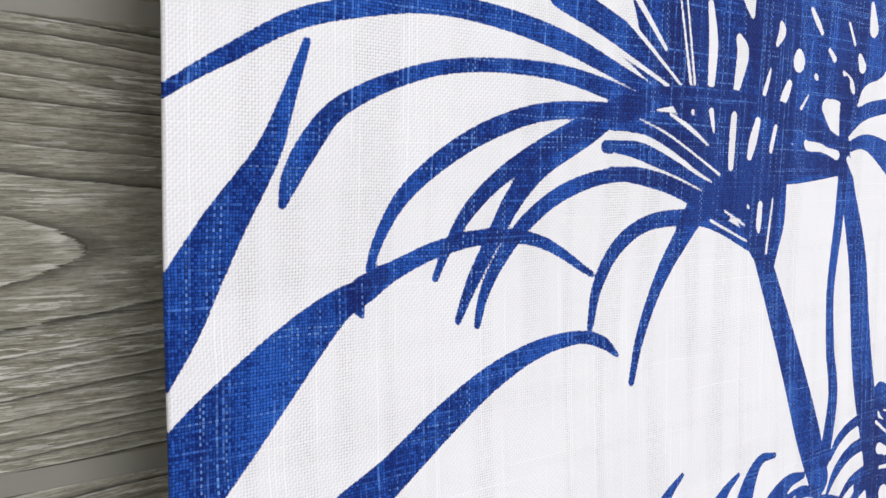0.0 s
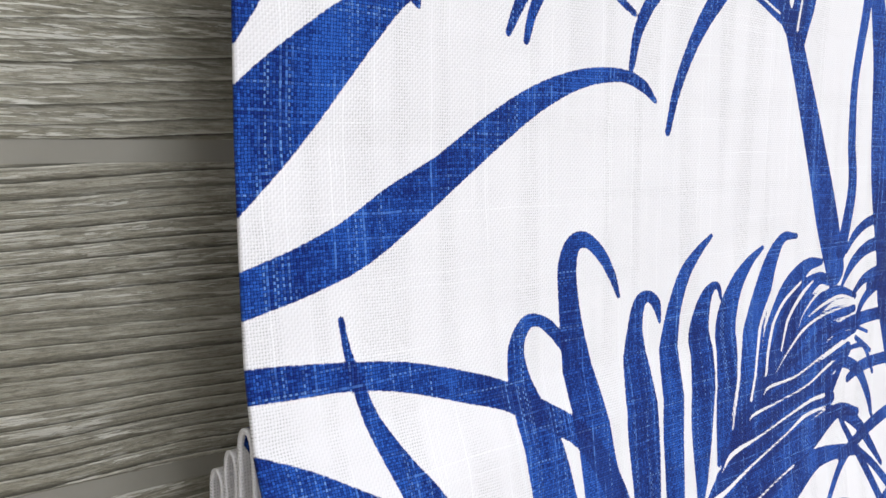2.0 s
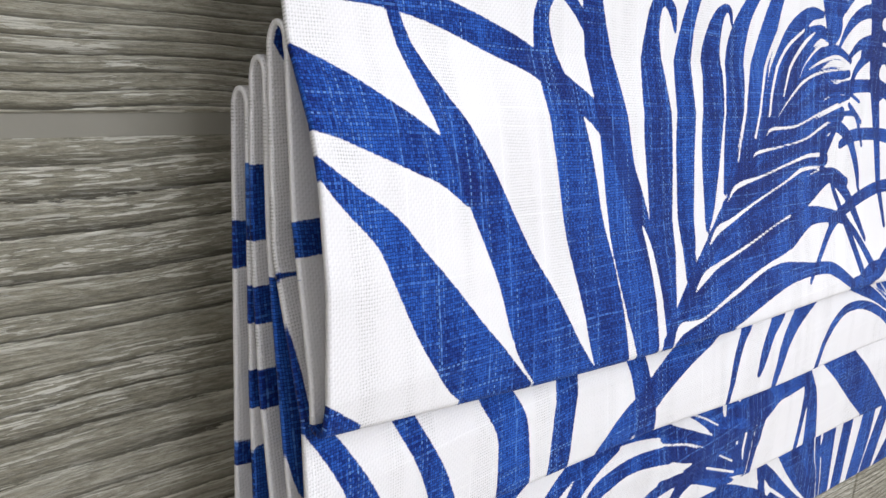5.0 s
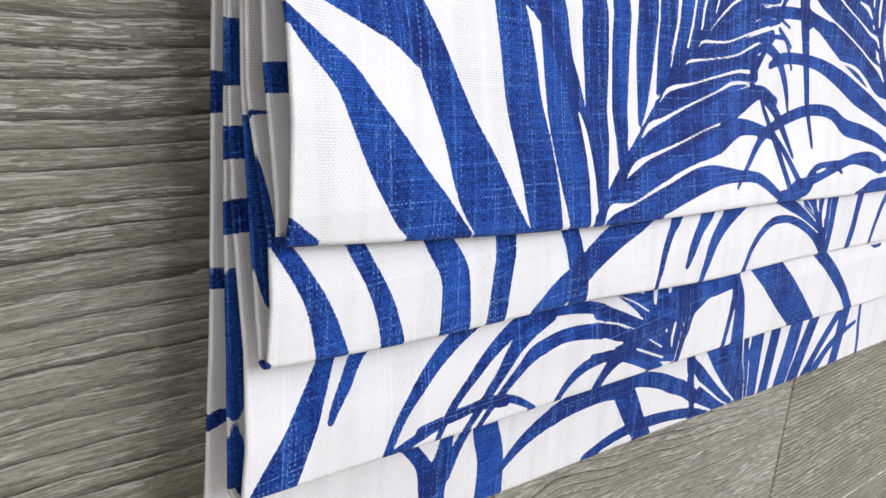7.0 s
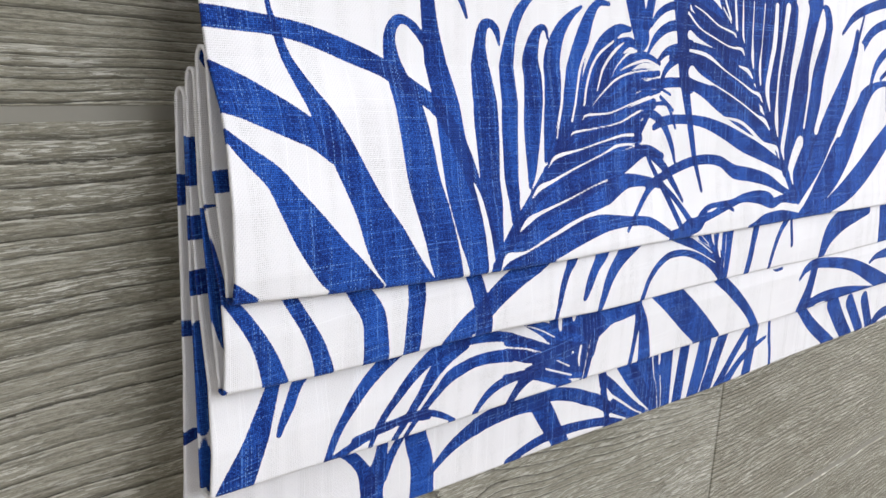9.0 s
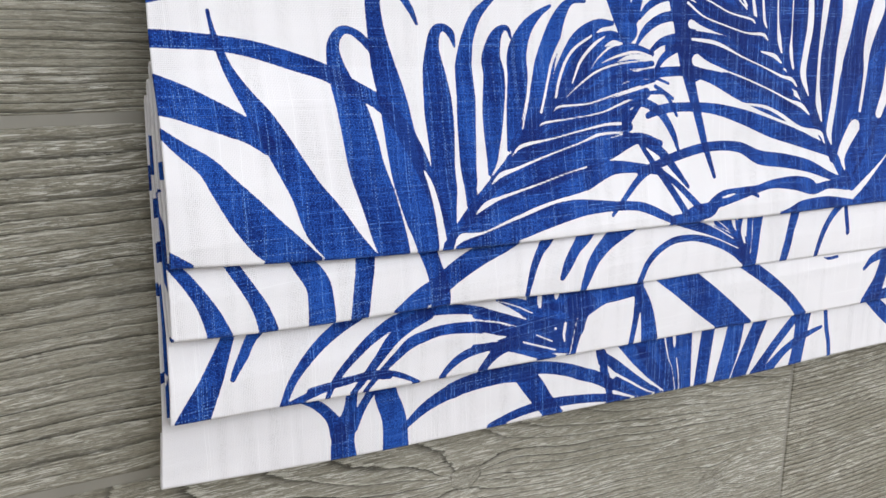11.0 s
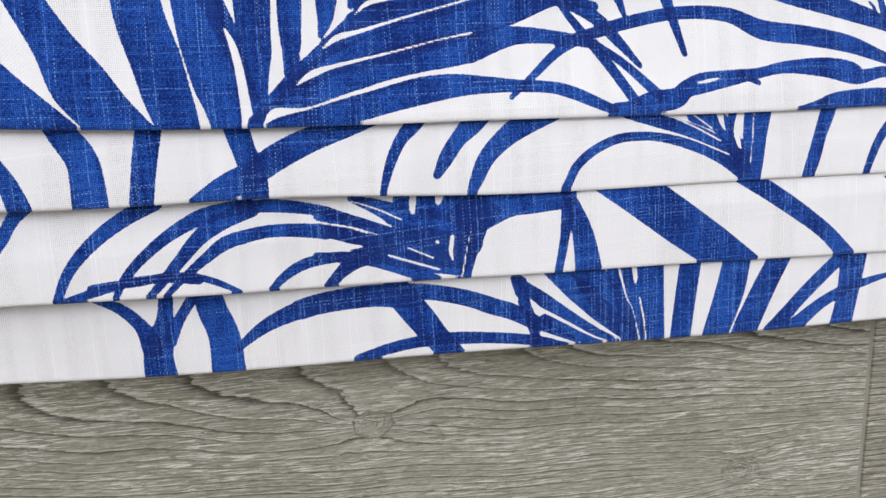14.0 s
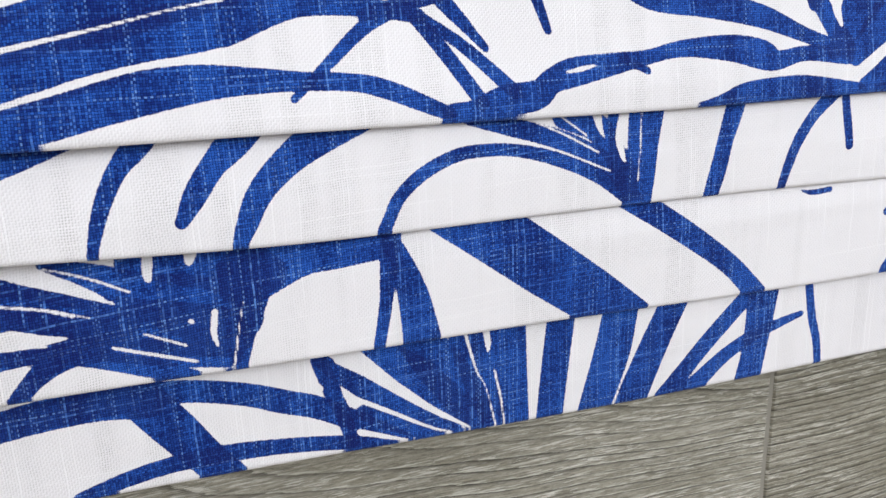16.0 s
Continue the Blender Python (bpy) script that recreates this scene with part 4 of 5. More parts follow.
p.leaf(769.0, 212.8, 2.31, 777.8, 235.4, 4.97, 802.1, 249.8, 4.07, 839.8, 260.5, 3.73)
p.leaf(790.4, 223.1, 2.20, 824.9, 240.3, 3.84)
p.leaf(729.4, 243.8, 2.77, 734.9, 260.8, 2.22, 740.2, 275.3, 1.66)
p.leaf(805.5, 218.2, 1.93, 811.6, 194.9, 1.94)
# the second frond's leaves
p.leaf(473.9, 266.2, 3.64, 505.6, 250.7, 9.26, 534.6, 231.6, 9.43, 555.7, 215.8, 5.82)
p.leaf(546.5, 272.1, 16.02, 552.5, 249.7, 12.05, 563.9, 223.2, 6.89)
p.leaf(522.2, 272.6, 15.53, 533.9, 250.1, 11.64, 551.1, 231.1, 9.67)
p.leaf(575.2, 271.7, 9.52, 574.7, 241.7, 9.20, 573.2, 219.1, 8.34, 579.4, 205.2, 4.11)
p.leaf(477.9, 233.9, 3.68, 506.2, 225.7, 6.70, 539.1, 211.9, 7.61, 568.6, 197.1, 5.01)
p.leaf(591.0, 271.3, 8.33, 591.3, 245.0, 8.82, 591.8, 218.5, 8.02, 594.2, 191.6, 5.06, 598.8, 181.7, 3.34)
p.leaf(612.1, 271.0, 7.60, 611.1, 240.7, 9.37, 610.0, 210.2, 8.55, 608.1, 187.1, 6.42, 607.9, 167.6, 2.57)
p.leaf(656.4, 247.2, 19.47, 633.3, 209.5, 9.86, 626.7, 186.4, 9.03, 620.7, 159.2, 5.49, 616.5, 147.7, 3.36)
p.gap(585.7, 273.3, 2.49, 586.6, 248.9, 3.15, 583.9, 226.4, 2.96, 582.6, 211.2, 2.93, 589.0, 196.3, 0.62)
p.gap(603.3, 273.0, 3.79, 600.5, 248.6, 2.75, 599.2, 225.9, 1.49, 599.0, 203.0, 1.70, 600.7, 189.3, 2.75, 604.9, 176.3, 0.63)
p.gap(630.7, 272.5, 7.28, 624.3, 240.5, 6.04, 620.2, 213.8, 3.44, 617.5, 190.7, 3.02, 614.2, 169.3, 3.01, 616.3, 158.3, 0.65)
p.gap(642.7, 170.0, 5.93, 632.8, 156.7, 3.71, 627.9, 147.1, 2.57, 630.0, 138.4, 0.86)
p.gap(551.4, 274.0, 0.61, 552.9, 249.7, 0.82, 555.4, 236.6, 1.83, 558.7, 227.8, 0.81)
p.gap(567.4, 273.7, 0.62, 567.6, 241.8, 0.62, 568.3, 228.8, 1.65, 571.6, 216.2, 1.04)
p.gap(536.0, 274.2, 0.60, 538.9, 251.8, 1.21, 541.9, 245.2, 0.60)
p.gap(528.3, 263.1, 0.60, 531.0, 253.1, 0.80)
p.gap(509.8, 267.3, 0.56, 521.7, 257.8, 0.56)
p.gap(473.9, 266.2, 0.36, 487.7, 262.1, 0.55, 505.6, 255.1, 0.55, 525.8, 251.0, 0.74, 529.9, 248.3, 0.56)
p.gap(467.0, 261.2, 0.92, 481.6, 252.4, 0.55, 501.6, 246.5, 0.55, 522.0, 241.5, 0.55, 538.3, 240.4, 1.11, 543.8, 236.5, 0.57)
p.gap(470.5, 247.3, 2.92, 479.7, 244.4, 1.65, 490.4, 242.4, 0.37)
p.gap(472.2, 237.3, 0.92, 489.9, 235.4, 1.29, 502.0, 232.1, 1.11, 518.4, 225.6, 0.56, 543.2, 217.0, 0.57, 559.9, 210.8, 0.95, 570.5, 208.2, 1.34, 576.1, 203.0, 0.59)
p.gap(538.0, 228.5, 0.56, 551.3, 225.4, 1.50, 558.9, 220.4, 0.77)
p.gap(476.9, 223.3, 4.08, 486.9, 219.6, 2.61, 507.1, 214.8, 0.56)
p.gap(508.4, 214.5, 0.56, 522.7, 210.2, 0.57, 547.5, 201.7, 0.57, 568.7, 193.3, 0.77, 581.5, 189.0, 1.75, 591.1, 182.0, 0.59)
p.gap(483.2, 202.6, 4.14, 492.1, 198.5, 2.63, 518.7, 192.9, 0.75, 543.7, 189.3, 1.14, 560.5, 182.9, 1.35, 582.0, 171.9, 1.55, 603.6, 167.4, 1.76, 608.5, 159.8, 0.63)
p.gap(661.4, 274.1, 2.01, 661.3, 261.7, 6.97, 655.3, 245.9, 5.81, 651.7, 230.1, 3.98, 651.5, 212.1, 1.99, 647.9, 182.7, 1.48)
p.gap(685.0, 258.3, 4.23, 684.7, 240.0, 5.29, 681.0, 216.9, 5.72, 677.6, 198.3, 4.58, 670.6, 179.8, 3.92)
p.gap(740.5, 246.6, 5.86, 741.0, 227.3, 10.58, 738.7, 212.6, 10.79, 725.9, 193.2, 5.38, 714.5, 177.8, 5.17)
p.gap(524.5, 277.8, 1.13, 529.7, 254.8, 1.52)
p.gap(511.8, 273.0, 0.96, 521.2, 260.1, 0.98)
# first fold
p = inks[0]
p.leaf(111.5, 129.5, 2.81, 118.6, 120.3, 3.37, 125.4, 109.5, 4.01, 130.5, 98.6, 5.25, 135.1, 84.6, 6.81)
p.leaf(139.8, 128.9, 3.42, 143.2, 123.4, 3.57, 151.1, 110.0, 3.77, 157.1, 98.0, 4.58, 161.5, 82.1, 5.69)
p.leaf(177.5, 129.2, 5.87, 181.1, 121.5, 6.16, 189.3, 108.6, 7.15, 191.0, 95.2, 7.76, 190.9, 79.6, 8.55)
p.leaf(219.9, 124.9, 6.38, 219.5, 117.4, 6.07, 216.6, 102.5, 5.74, 212.5, 77.6, 5.46)
p.leaf(258.5, 125.4, 6.84, 261.7, 112.1, 5.74, 264.6, 101.8, 5.58, 266.6, 92.4, 6.46, 266.0, 75.9, 6.73)
p.leaf(265.8, 95.4, 6.00, 278.1, 102.9, 6.50, 294.7, 110.2, 6.06, 313.9, 115.9, 5.19, 332.5, 121.8, 4.58)
p.leaf(264.3, 94.2, 7.19, 252.4, 90.1, 6.03, 240.9, 84.1, 4.67, 231.7, 79.0, 3.10)
p.leaf(352.8, 121.3, 4.18, 346.8, 115.0, 4.13, 339.8, 107.7, 3.18, 335.2, 99.9, 2.84, 331.5, 90.7, 2.34, 328.5, 79.6, 1.62, 327.1, 74.0, 1.42)
p.leaf(385.0, 120.6, 5.39, 377.7, 113.7, 5.53, 368.9, 105.6, 4.22, 362.3, 96.9, 3.91, 357.2, 88.8, 2.26)
p.leaf(421.0, 118.8, 7.18, 407.8, 112.8, 6.44, 394.2, 105.0, 5.27, 383.5, 95.3, 4.47, 378.1, 85.3, 3.73, 374.2, 76.2, 2.25, 372.6, 69.9, 2.03)
p.leaf(424.9, 72.0, 2.78, 428.8, 80.2, 2.57, 433.4, 87.8, 2.64, 442.5, 94.7, 2.53, 455.4, 99.7, 2.50, 467.9, 100.6, 2.40, 481.7, 99.1, 2.44, 498.1, 94.2, 2.71, 515.1, 86.1, 2.78, 529.4, 75.6, 2.86)
p.leaf(462.0, 113.2, 2.96, 482.1, 107.1, 3.66, 500.7, 100.3, 4.39, 520.1, 90.1, 3.94, 529.2, 79.1, 4.07)
p.leaf(501.2, 110.8, 5.27, 515.5, 104.5, 5.47, 522.7, 94.2, 5.12, 529.1, 83.6, 5.11)
p.leaf(523.0, 112.4, 3.07, 523.0, 100.6, 2.95, 525.8, 87.3, 3.35, 533.5, 70.6, 3.84)
p.leaf(537.8, 112.8, 8.24, 535.6, 97.4, 7.12, 535.1, 84.1, 5.94, 534.3, 70.0, 4.96)
p.gap(514.9, 111.5, 2.19, 516.3, 105.0, 1.20, 518.2, 101.0, 0.35)
p.gap(526.4, 111.1, 0.73, 524.7, 100.5, 1.61, 526.3, 92.7, 0.98, 527.4, 90.5, 0.36)
p.gap(535.2, 110.9, 0.37, 533.3, 82.5, 0.39)
p.gap(486.5, 110.3, 0.31, 503.2, 102.3, 0.42, 515.7, 95.2, 0.43)
p.gap(499.9, 110.3, 0.33, 510.5, 102.3, 0.33)
p.gap(466.0, 107.4, 0.40, 484.1, 102.2, 0.61, 500.6, 96.5, 0.42, 520.6, 87.6, 0.43)
p.leaf(580.3, 111.8, 4.73, 578.2, 105.2, 4.49, 574.2, 94.1, 3.96, 571.3, 82.8, 4.10, 567.5, 70.3, 3.70)
p.leaf(631.4, 111.2, 3.30, 624.8, 106.4, 3.08, 618.8, 101.0, 2.77, 611.1, 91.0, 2.72, 606.3, 79.4, 2.43, 602.7, 68.0, 1.98)
p.leaf(635.9, 110.5, 2.12, 637.6, 98.4, 2.28, 639.3, 87.3, 2.13)
p.leaf(788.1, 103.8, 4.43, 737.6, 99.9, 9.83, 709.6, 89.5, 10.14, 697.8, 72.5, 5.44, 693.8, 65.9, 3.32)
p.leaf(823.1, 106.3, 9.33, 825.6, 84.1, 9.62, 829.7, 55.3, 8.32)
p.leaf(850.3, 104.1, 9.80, 849.2, 81.7, 13.00, 853.9, 52.2, 15.79)
p.leaf(102.0, 93.9, 2.51, 106.2, 91.1, 2.76, 111.2, 87.8, 1.96)
# second fold
p = inks[1]
p.leaf(144.0, 90.2, 3.01, 140.4, 82.9, 3.59, 130.1, 62.5, 5.98, 119.6, 43.4, 8.62, 114.5, 33.6, 9.54)
p.leaf(159.2, 86.6, 3.96, 153.0, 80.3, 3.18, 147.8, 71.5, 2.87, 143.3, 64.8, 2.12, 141.0, 60.5, 1.51)
p.leaf(217.6, 83.5, 4.07, 203.0, 76.9, 3.90, 188.4, 67.2, 3.42, 175.9, 54.1, 2.77, 167.5, 37.5, 2.00)
p.leaf(166.1, 37.6, 1.30, 184.4, 42.0, 2.29, 200.3, 45.4, 2.30, 216.1, 46.4, 2.15, 235.0, 43.8, 2.34)
p.leaf(193.5, 34.9, 1.29, 200.5, 47.7, 2.17, 211.7, 58.9, 2.66, 224.7, 68.1, 3.14, 241.0, 75.4, 3.89, 261.7, 78.8, 3.49)
p.leaf(207.7, 34.1, 1.58, 216.9, 43.3, 2.26, 227.6, 54.8, 3.16, 237.7, 65.2, 3.84, 249.7, 72.3, 4.36, 263.8, 76.3, 3.49)
p.leaf(257.1, 78.0, 3.03, 273.2, 77.6, 3.30, 291.9, 74.7, 2.87, 310.9, 69.5, 2.42, 327.7, 62.9, 2.21)
p.leaf(216.5, 34.9, 1.34, 228.6, 46.0, 2.00, 239.6, 54.5, 2.71, 249.5, 61.1, 3.49, 261.0, 63.9, 3.28, 272.2, 65.2, 3.16, 287.3, 64.4, 3.49, 302.4, 61.8, 3.89, 313.3, 57.0, 5.31, 322.2, 52.2, 6.20)
p.leaf(185.0, 44.0, 2.36, 193.6, 44.9, 2.26, 206.6, 45.5, 2.16, 219.9, 46.9, 2.19, 233.1, 45.6, 1.85, 244.1, 41.5, 1.73, 257.6, 33.8, 1.13)
p.leaf(267.4, 32.1, 1.47, 276.9, 41.2, 2.47, 287.0, 46.8, 2.89, 299.4, 49.0, 2.93, 311.7, 48.6, 2.82, 326.5, 44.4, 3.35, 344.0, 37.3, 3.39, 359.5, 30.7, 2.11)
p.leaf(297.5, 32.6, 2.54, 306.2, 41.4, 3.30, 314.1, 48.3, 4.34, 324.7, 55.0, 6.38)
p.leaf(313.4, 78.2, 1.88, 327.6, 72.5, 4.17, 342.1, 64.6, 7.12, 357.4, 57.5, 11.26, 369.9, 52.3, 11.62)
p.leaf(339.9, 75.9, 5.33, 355.4, 71.9, 6.35, 375.2, 68.2, 8.94, 384.5, 64.9, 6.60)
p.leaf(376.2, 65.0, 10.59, 395.7, 68.5, 6.42, 409.9, 68.8, 5.68, 427.1, 69.2, 5.07)
p.leaf(378.6, 57.2, 5.05, 375.0, 47.3, 3.97, 372.2, 37.9, 3.47, 369.8, 28.6, 2.91)
p.leaf(319.5, 50.3, 3.77, 332.9, 46.7, 4.61, 350.3, 42.1, 4.93, 368.5, 37.8, 4.66)
p.leaf(296.8, 71.4, 3.20, 312.1, 67.4, 3.43, 326.3, 62.0, 3.51, 337.9, 58.8, 5.52)
p.leaf(295.8, 63.6, 3.54, 309.7, 60.4, 3.50, 320.6, 56.1, 3.88, 333.7, 52.8, 5.72)
p.leaf(294.0, 50.5, 2.21, 303.2, 49.1, 2.61, 312.9, 48.8, 2.84, 324.6, 48.2, 4.80)
p.leaf(299.9, 35.6, 1.60, 306.9, 41.3, 2.89, 314.2, 45.7, 3.53, 323.0, 48.9, 4.72)
p.leaf(327.3, 55.8, 6.52, 339.2, 54.7, 8.49, 354.8, 49.9, 9.74, 369.3, 46.3, 8.99)
p.gap(303.4, 74.4, 0.34, 312.6, 71.3, 0.77, 321.9, 67.7, 0.78, 332.9, 62.9, 0.44)
p.gap(313.3, 76.9, 0.26, 325.8, 72.2, 0.43, 338.3, 65.8, 0.44)
p.gap(302.4, 66.3, 0.42, 313.3, 63.6, 0.43, 325.1, 59.4, 0.26)
p.gap(301.2, 56.4, 2.74, 310.4, 54.2, 1.68, 317.5, 53.7, 0.38)
p.gap(345.3, 77.7, 1.73, 344.6, 71.6, 1.64, 344.6, 69.0, 1.04)
p.gap(359.0, 75.9, 2.16, 358.2, 73.0, 1.35)
p.gap(364.8, 54.7, 1.11, 363.7, 47.3, 1.11, 364.5, 42.3, 0.46)
p.gap(374.5, 56.7, 0.29, 369.2, 33.0, 0.48)
p.gap(341.0, 50.9, 0.38, 354.1, 44.2, 0.48)
p.gap(330.8, 47.7, 0.57, 357.1, 37.7, 0.59)
p.gap(356.3, 52.7, 0.77, 357.0, 52.4, 0.77)
p.leaf(430.6, 74.5, 4.27, 428.2, 59.5, 3.42, 426.5, 46.9, 2.63, 422.7, 27.7, 2.44)
p.leaf(430.3, 70.5, 3.14, 434.5, 58.6, 4.85, 438.1, 44.9, 6.47, 440.8, 26.5, 7.95)
p.gap(430.1, 47.2, 0.22, 429.1, 37.6, 1.76, 428.2, 29.3, 2.88)
p.leaf(454.0, 80.5, 11.65, 472.9, 66.9, 11.94, 492.9, 51.8, 12.04, 514.7, 35.6, 11.53, 532.4, 20.9, 11.39)
p.leaf(528.3, 77.1, 5.33, 554.2, 60.1, 5.13, 581.1, 40.3, 4.59, 599.2, 21.5, 5.04)
p.leaf(617.8, 68.6, 0.48, 624.0, 67.2, 1.20, 633.6, 67.6, 1.23)
p.leaf(666.1, 53.9, 1.73, 676.9, 61.3, 3.30, 701.5, 63.6, 4.39, 767.3, 53.6, 5.74, 826.5, 33.9, 8.00, 893.8, 9.2, 9.08)
p.leaf(692.4, 61.3, 6.34, 686.4, 41.8, 7.38, 676.9, 22.8, 11.18)
p.leaf(675.1, 25.7, 4.41, 712.9, 30.9, 4.61, 762.3, 27.1, 6.52, 831.7, 17.5, 6.98, 892.0, 13.8, 8.20)
p.leaf(810.3, 50.3, 1.62, 826.7, 55.0, 3.30, 869.8, 55.6, 6.77)
# hem strip
p = inks[2]
p.leaf(180.7, 34.3, 1.67, 193.2, 28.2, 2.91, 202.8, 17.7, 3.72, 207.3, 6.1, 5.71)
p.leaf(216.5, 34.8, 3.61, 214.7, 21.2, 4.27, 210.8, 7.5, 6.93, 209.2, -1.2, 7.62, 210.4, -17.3, 9.03)
p.leaf(230.9, 33.0, 2.97, 222.2, 20.6, 2.83, 215.5, 8.9, 3.99)
p.leaf(236.3, 37.6, 7.39, 238.6, 24.5, 7.52, 243.5, 7.9, 8.06, 244.1, -16.9, 9.14)
p.leaf(249.6, 1.2, 1.82, 263.5, 11.6, 3.56, 281.7, 19.1, 4.84, 302.4, 22.5, 5.44, 323.1, 23.3, 5.76, 338.9, 21.3, 6.08)
p.leaf(283.9, 19.8, 5.55, 294.3, 22.1, 5.62, 311.7, 24.2, 5.54, 329.7, 24.2, 5.44, 350.2, 23.4, 4.46, 371.2, 18.3, 4.51, 387.2, 11.8, 4.79, 399.6, 6.8, 4.59, 416.6, -3.4, 4.00, 434.6, -13.9, 2.28)
p.leaf(334.5, 26.2, 7.53, 346.7, 9.6, 7.76, 355.2, -2.3, 6.92, 365.1, -15.7, 6.88)
p.leaf(312.4, -10.9, 2.62, 329.6, -6.6, 3.11, 347.2, -4.4, 3.38, 365.1, -4.5, 3.64, 385.8, -6.3, 3.24, 407.3, -9.7, 3.05, 427.5, -14.7, 2.39)
p.leaf(400.9, 26.4, 3.30, 405.4, 11.9, 3.35, 410.3, -3.2, 3.00, 412.5, -15.7, 2.84)
p.leaf(400.9, 26.4, 2.92, 417.5, 11.4, 4.09, 435.1, -2.2, 3.80, 456.3, -16.2, 2.54)
p.leaf(420.7, 29.2, 4.22, 440.4, 12.1, 7.23, 457.7, -7.2, 6.32)
p.leaf(440.9, 27.2, 8.69, 454.5, 6.9, 9.40, 465.1, -11.3, 6.89)
p.leaf(462.2, 27.1, 9.34, 466.7, 4.6, 7.59, 471.9, -14.1, 5.28)
p.leaf(478.9, 26.2, 7.85, 480.4, 6.8, 6.77, 481.0, -18.6, 6.93)
p.leaf(416.9, 1.3, 3.31, 434.8, -9.7, 2.97, 449.0, -16.5, 1.88)
p.gap(409.5, 25.8, 2.97, 426.6, 12.8, 2.17, 444.6, -2.8, 1.34, 461.3, -14.7, 0.46)
p.gap(410.1, 10.0, 0.98, 428.1, -1.0, 0.89, 444.2, -11.0, 0.58, 455.3, -15.9, 0.36)
p.gap(414.8, -6.6, 1.14, 425.4, -11.1, 0.93, 436.9, -15.4, 0.35)
p.gap(356.4, 28.6, 0.42, 371.9, 26.1, 1.60, 387.8, 19.9, 1.83, 400.1, 14.6, 1.75)
p.gap(460.3, 26.5, 0.69, 464.7, 9.8, 0.46, 468.6, 1.7, 0.24, 472.6, -16.0, 0.49)
p.gap(469.1, 26.9, 1.43, 469.9, 20.5, 1.21, 469.8, 17.7, 0.49)
p.gap(472.5, 8.9, 0.48, 475.2, -4.7, 0.49, 476.6, -16.9, 0.37)
p.leaf(503.3, 30.4, 6.50, 500.1, 5.7, 6.44, 497.0, -20.8, 6.27)
p.leaf(531.5, 28.3, 8.68, 528.0, 9.4, 9.20, 519.7, -20.4, 9.37)
p.leaf(559.1, 28.5, 6.84, 548.2, 7.0, 7.34, 534.7, -22.7, 8.05)
p.gap(542.7, 23.9, 3.22, 537.8, 6.3, 1.34, 532.5, -7.1, 0.60, 528.3, -17.6, 0.60)
p.leaf(598.7, 24.4, 4.19, 577.7, 5.2, 4.34, 565.8, -6.8, 4.35, 550.8, -23.4, 5.51)
p.leaf(626.9, 8.6, 1.52, 616.1, 6.2, 2.29, 600.5, 2.0, 3.27, 585.4, -5.1, 3.70, 570.7, -16.0, 4.69, 560.5, -22.7, 4.84)
p.leaf(605.3, 28.7, 8.74, 603.6, 10.7, 7.79, 601.6, -5.4, 6.95, 597.2, -27.0, 7.45)
p.leaf(629.5, 26.2, 2.20, 633.5, 5.8, 2.37, 637.1, -6.0, 2.25, 640.0, -23.8, 2.15)
p.leaf(682.6, 26.5, 5.73, 712.7, 3.5, 6.39, 763.4, -25.8, 6.69)
p.leaf(749.8, 19.8, 10.56, 775.7, -6.7, 9.48, 806.9, -32.7, 7.72)
p.leaf(789.2, 13.5, 7.85, 821.9, -20.8, 7.21)
p.leaf(823.4, 11.0, 7.50, 844.0, -20.1, 7.67)
p.leaf(847.6, -22.6, 5.23, 873.2, -12.0, 5.47, 935.4, -13.1, 4.94)
# bands that show on the rims of the folds
p = back_inks[0]
p.leaf(106.8, 174.4, 4.31, 124.8, 175.1, 4.52)
p.leaf(108.3, 165.6, 0.70, 110.8, 165.6, 0.70)
p = back_inks[1]
p.leaf(111.2, 160.9, 2.0, 112.1, 147.7, 4.2, 113.7, 135.9, 5.6, 115.0, 124.0, 6.2, 115.5, 110.3, 4.0, 115.7, 104.2, 0.9)
p = back_inks[2]
p.leaf(106.0, 179.8, 10.2, 126.0, 180.4, 10.2)
p.leaf(106.0, 152.4, 5.1, 126.0, 152.9, 5.1)
p.leaf(106.0, 129.2, 5.3, 126.0, 129.8, 5.3)
p.leaf(112.3, 110.0, 3.6, 110.9, 84.0, 3.8, 110.2, 68.0, 3.6)
p.leaf(109.8, 57.0, 3.6, 109.1, 40.0, 4.0, 108.6, 24.0, 4.0)
p = inks[2]
p.leaf(108.6, 167.1, 6.91, 116.7, 167.1, 6.17)
p.leaf(102.8, 109.3, 4.37, 115.3, 107.3, 4.51)
p.leaf(101.4, 57.1, 2.77, 114.8, 61.2, 2.86)
p = inks[0]
p.leaf(114.3, 226.3, 1.71, 116.3, 222.1, 2.08, 118.0, 217.4, 0.97)
p.leaf(107.7, 161.0, 1.52, 108.2, 150.7, 2.87, 108.9, 141.2, 3.48, 109.4, 133.2, 3.30)
p.leaf(111.0, 164.4, 1.0, 117.0, 164.4, 0.9)
p = inks[1]
p.leaf(106.0, 180.0, 10.0, 124.0, 180.4, 10.0)
p.leaf(106.0, 153.2, 5.0, 124.0, 153.6, 5.0)
p.leaf(104.0, 131.0, 5.2, 122.0, 131.6, 5.2)
p = back_inks[0]
p.leaf(106.4, 151.8, 1.24, 108.4, 151.7, 1.25)
none = np.full((7, len(U)), 0.01)


def joined(*values):
    return np.concatenate(values)


def hold(a):
    return np.repeat(a[None], 7, 0)


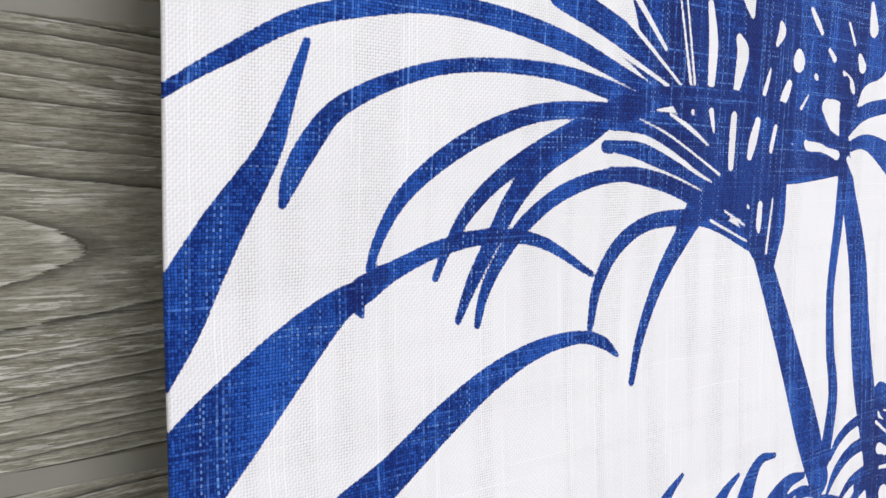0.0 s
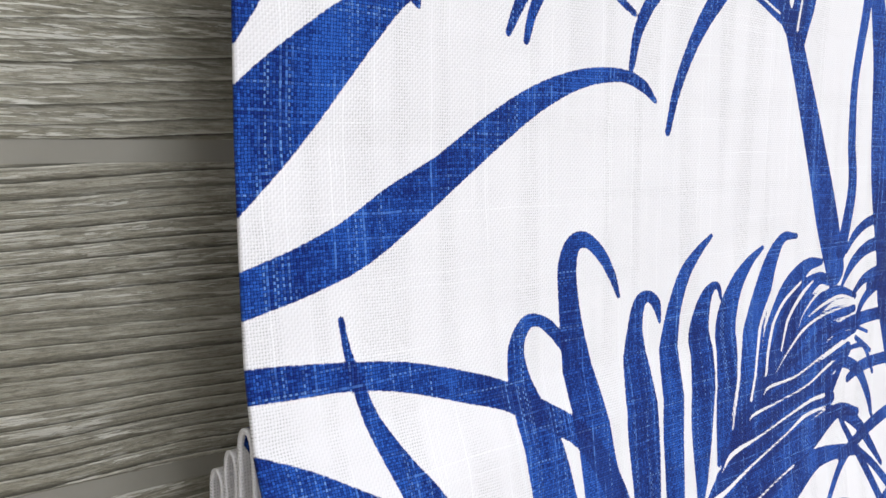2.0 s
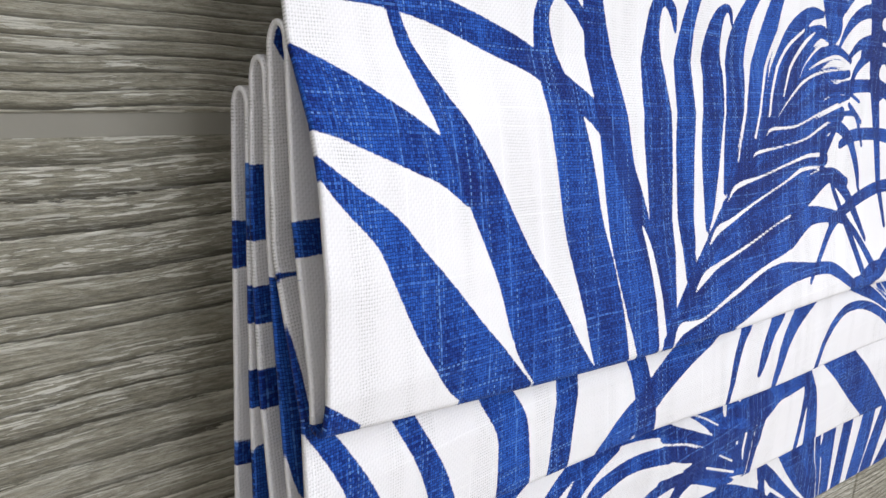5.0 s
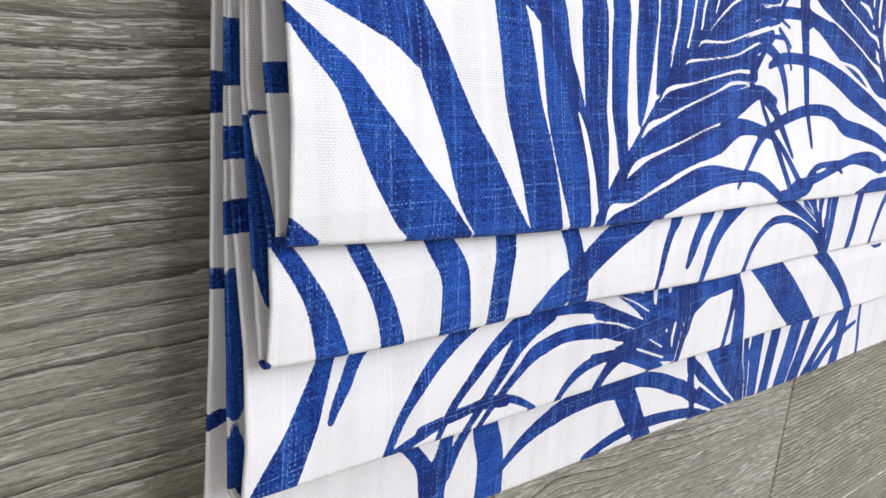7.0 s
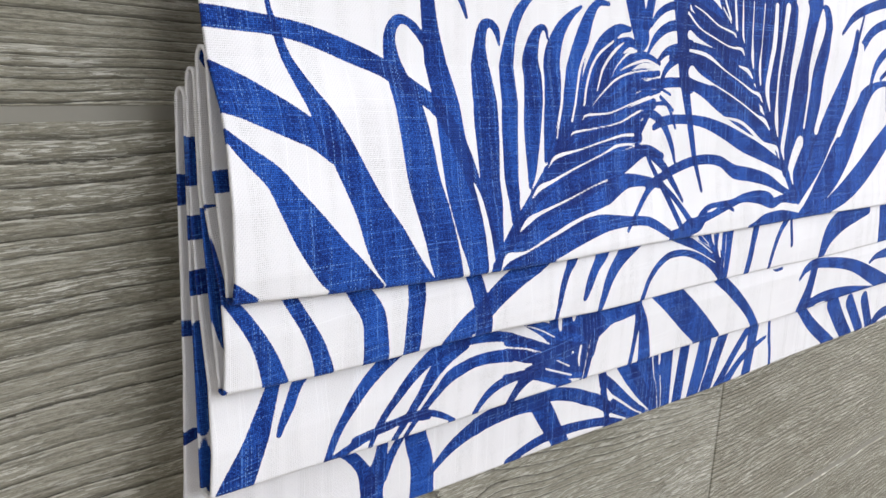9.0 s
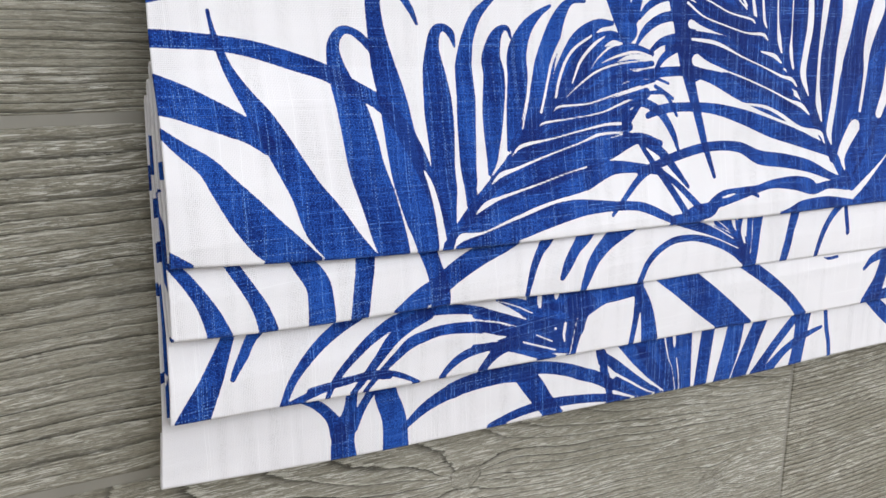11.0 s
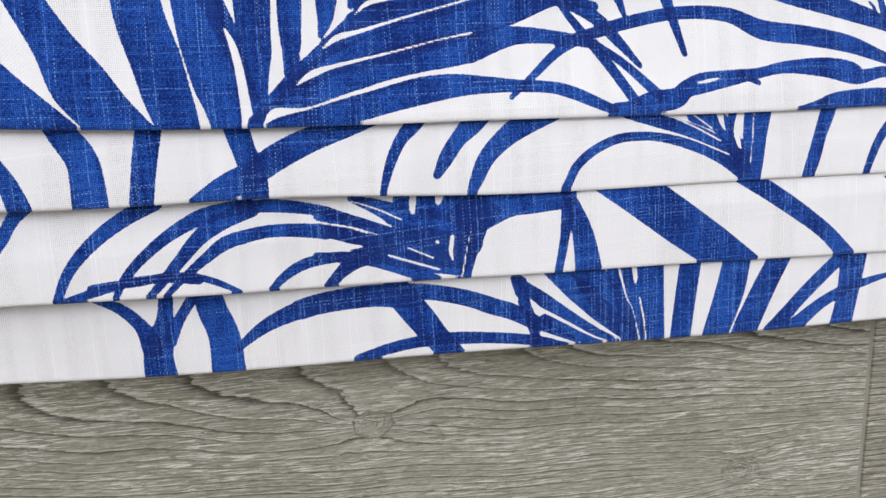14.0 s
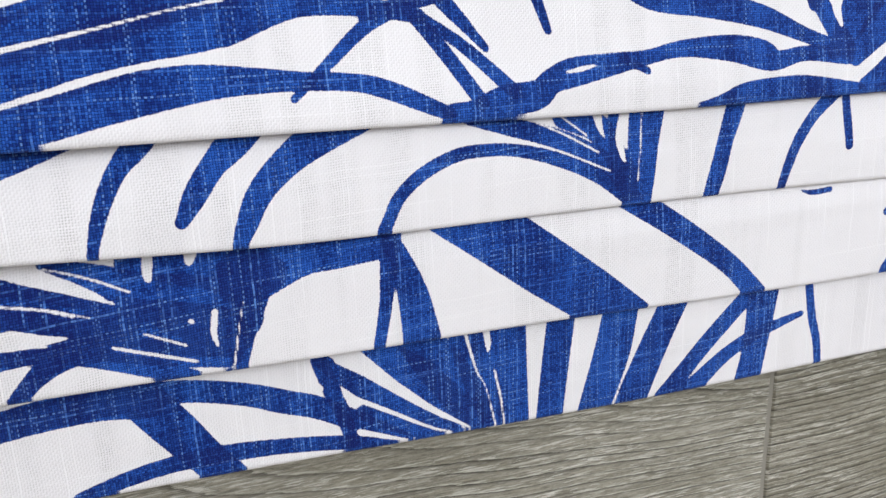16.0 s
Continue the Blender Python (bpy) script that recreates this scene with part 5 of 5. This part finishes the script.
bottom = roll(ends(front, -1), ends(backs[0], 0), -TURN_R)
cloth("front_panel", U, stack(front, bottom), joined(ink_panel.ink, hold(ink_panel.ink[-1])), joined(ink_panel.twice, none), parent=blind, label="flat hanging panel of printed linen")
for k in range(3):
    top = roll(ends(backs[k], -1), ends(folds[k], 0), 0.0045)
    after = backs[k + 1] if k < 2 else hem
    bottom = roll(ends(folds[k], -1), ends(after, 0), -TURN_R)
    rows = stack(backs[k], top, folds[k], bottom)
    ink = joined(back_inks[k].ink, hold(inks[k].ink[0]), inks[k].ink, hold(inks[k].ink[-1]))
    cloth("fold", U, rows, ink, joined(back_inks[k].twice, none, inks[k].twice, none), parent=blind, label="folded pleat of printed linen")
cloth("hem", U, hem, parent=blind, label="turned-up bottom hem")
slab("headrail", LEFT + 0.004, RIGHT - 0.004, -0.0365, 0.004, TOP_OF_BLIND - 0.05, TOP_OF_BLIND + 0.002, RAIL_PAINT, blind, "white headrail fixed to the wall", 0.003)

# ---- planks of the wall, with flat recessed joints ----
GAP = 0.0033


def plank(x0, x1, z0, z1, material):
    bm = bmesh.new()
    box(bm, x0 + 0.0016, x1 - 0.0016, 0.0, 0.0065, z0 + GAP, z1 - GAP)
    front = [e for e in bm.edges if all(v.co.y < 0.001 for v in e.verts)]
    bmesh.ops.bevel(bm, geom=front, offset=0.0009, segments=1, affect="EDGES")
    return part("plank", bm, material, wall_north)


JOINTS = [0.0, 0.12, 0.333, 0.433, 0.563, 0.776, 0.983, 1.196, 1.296, 1.426, 1.639, 1.739, 1.869, 2.082, 2.182, 2.312, 2.525, 2.732, 2.95]
ENDS = {5: 0.657, 4: -0.3, 6: 1.35, 7: 1.1, 8: -0.55, 3: 0.9}
LOOK = {5: WOOD_KNOT, 6: WOOD_SLANT, 7: WOOD_FINE, 8: WOOD_TONGUE}
for i, (low, high) in enumerate(zip(JOINTS, JOINTS[1:])):
    cut = ENDS.get(i, random.uniform(-0.6, 1.6))
    kind = LOOK.get(i, (WOOD_FINE, WOOD_WAVY)[i % 2])
    if i == 5:
        plank(X0, -0.563, low, high, WOOD_FINE)
        plank(-0.563, cut, low, high, kind)
        plank(cut, X1, low, high, WOOD_FINE)
    else:
        plank(X0, cut, low, high, kind)
        plank(cut, X1, low, high, kind)
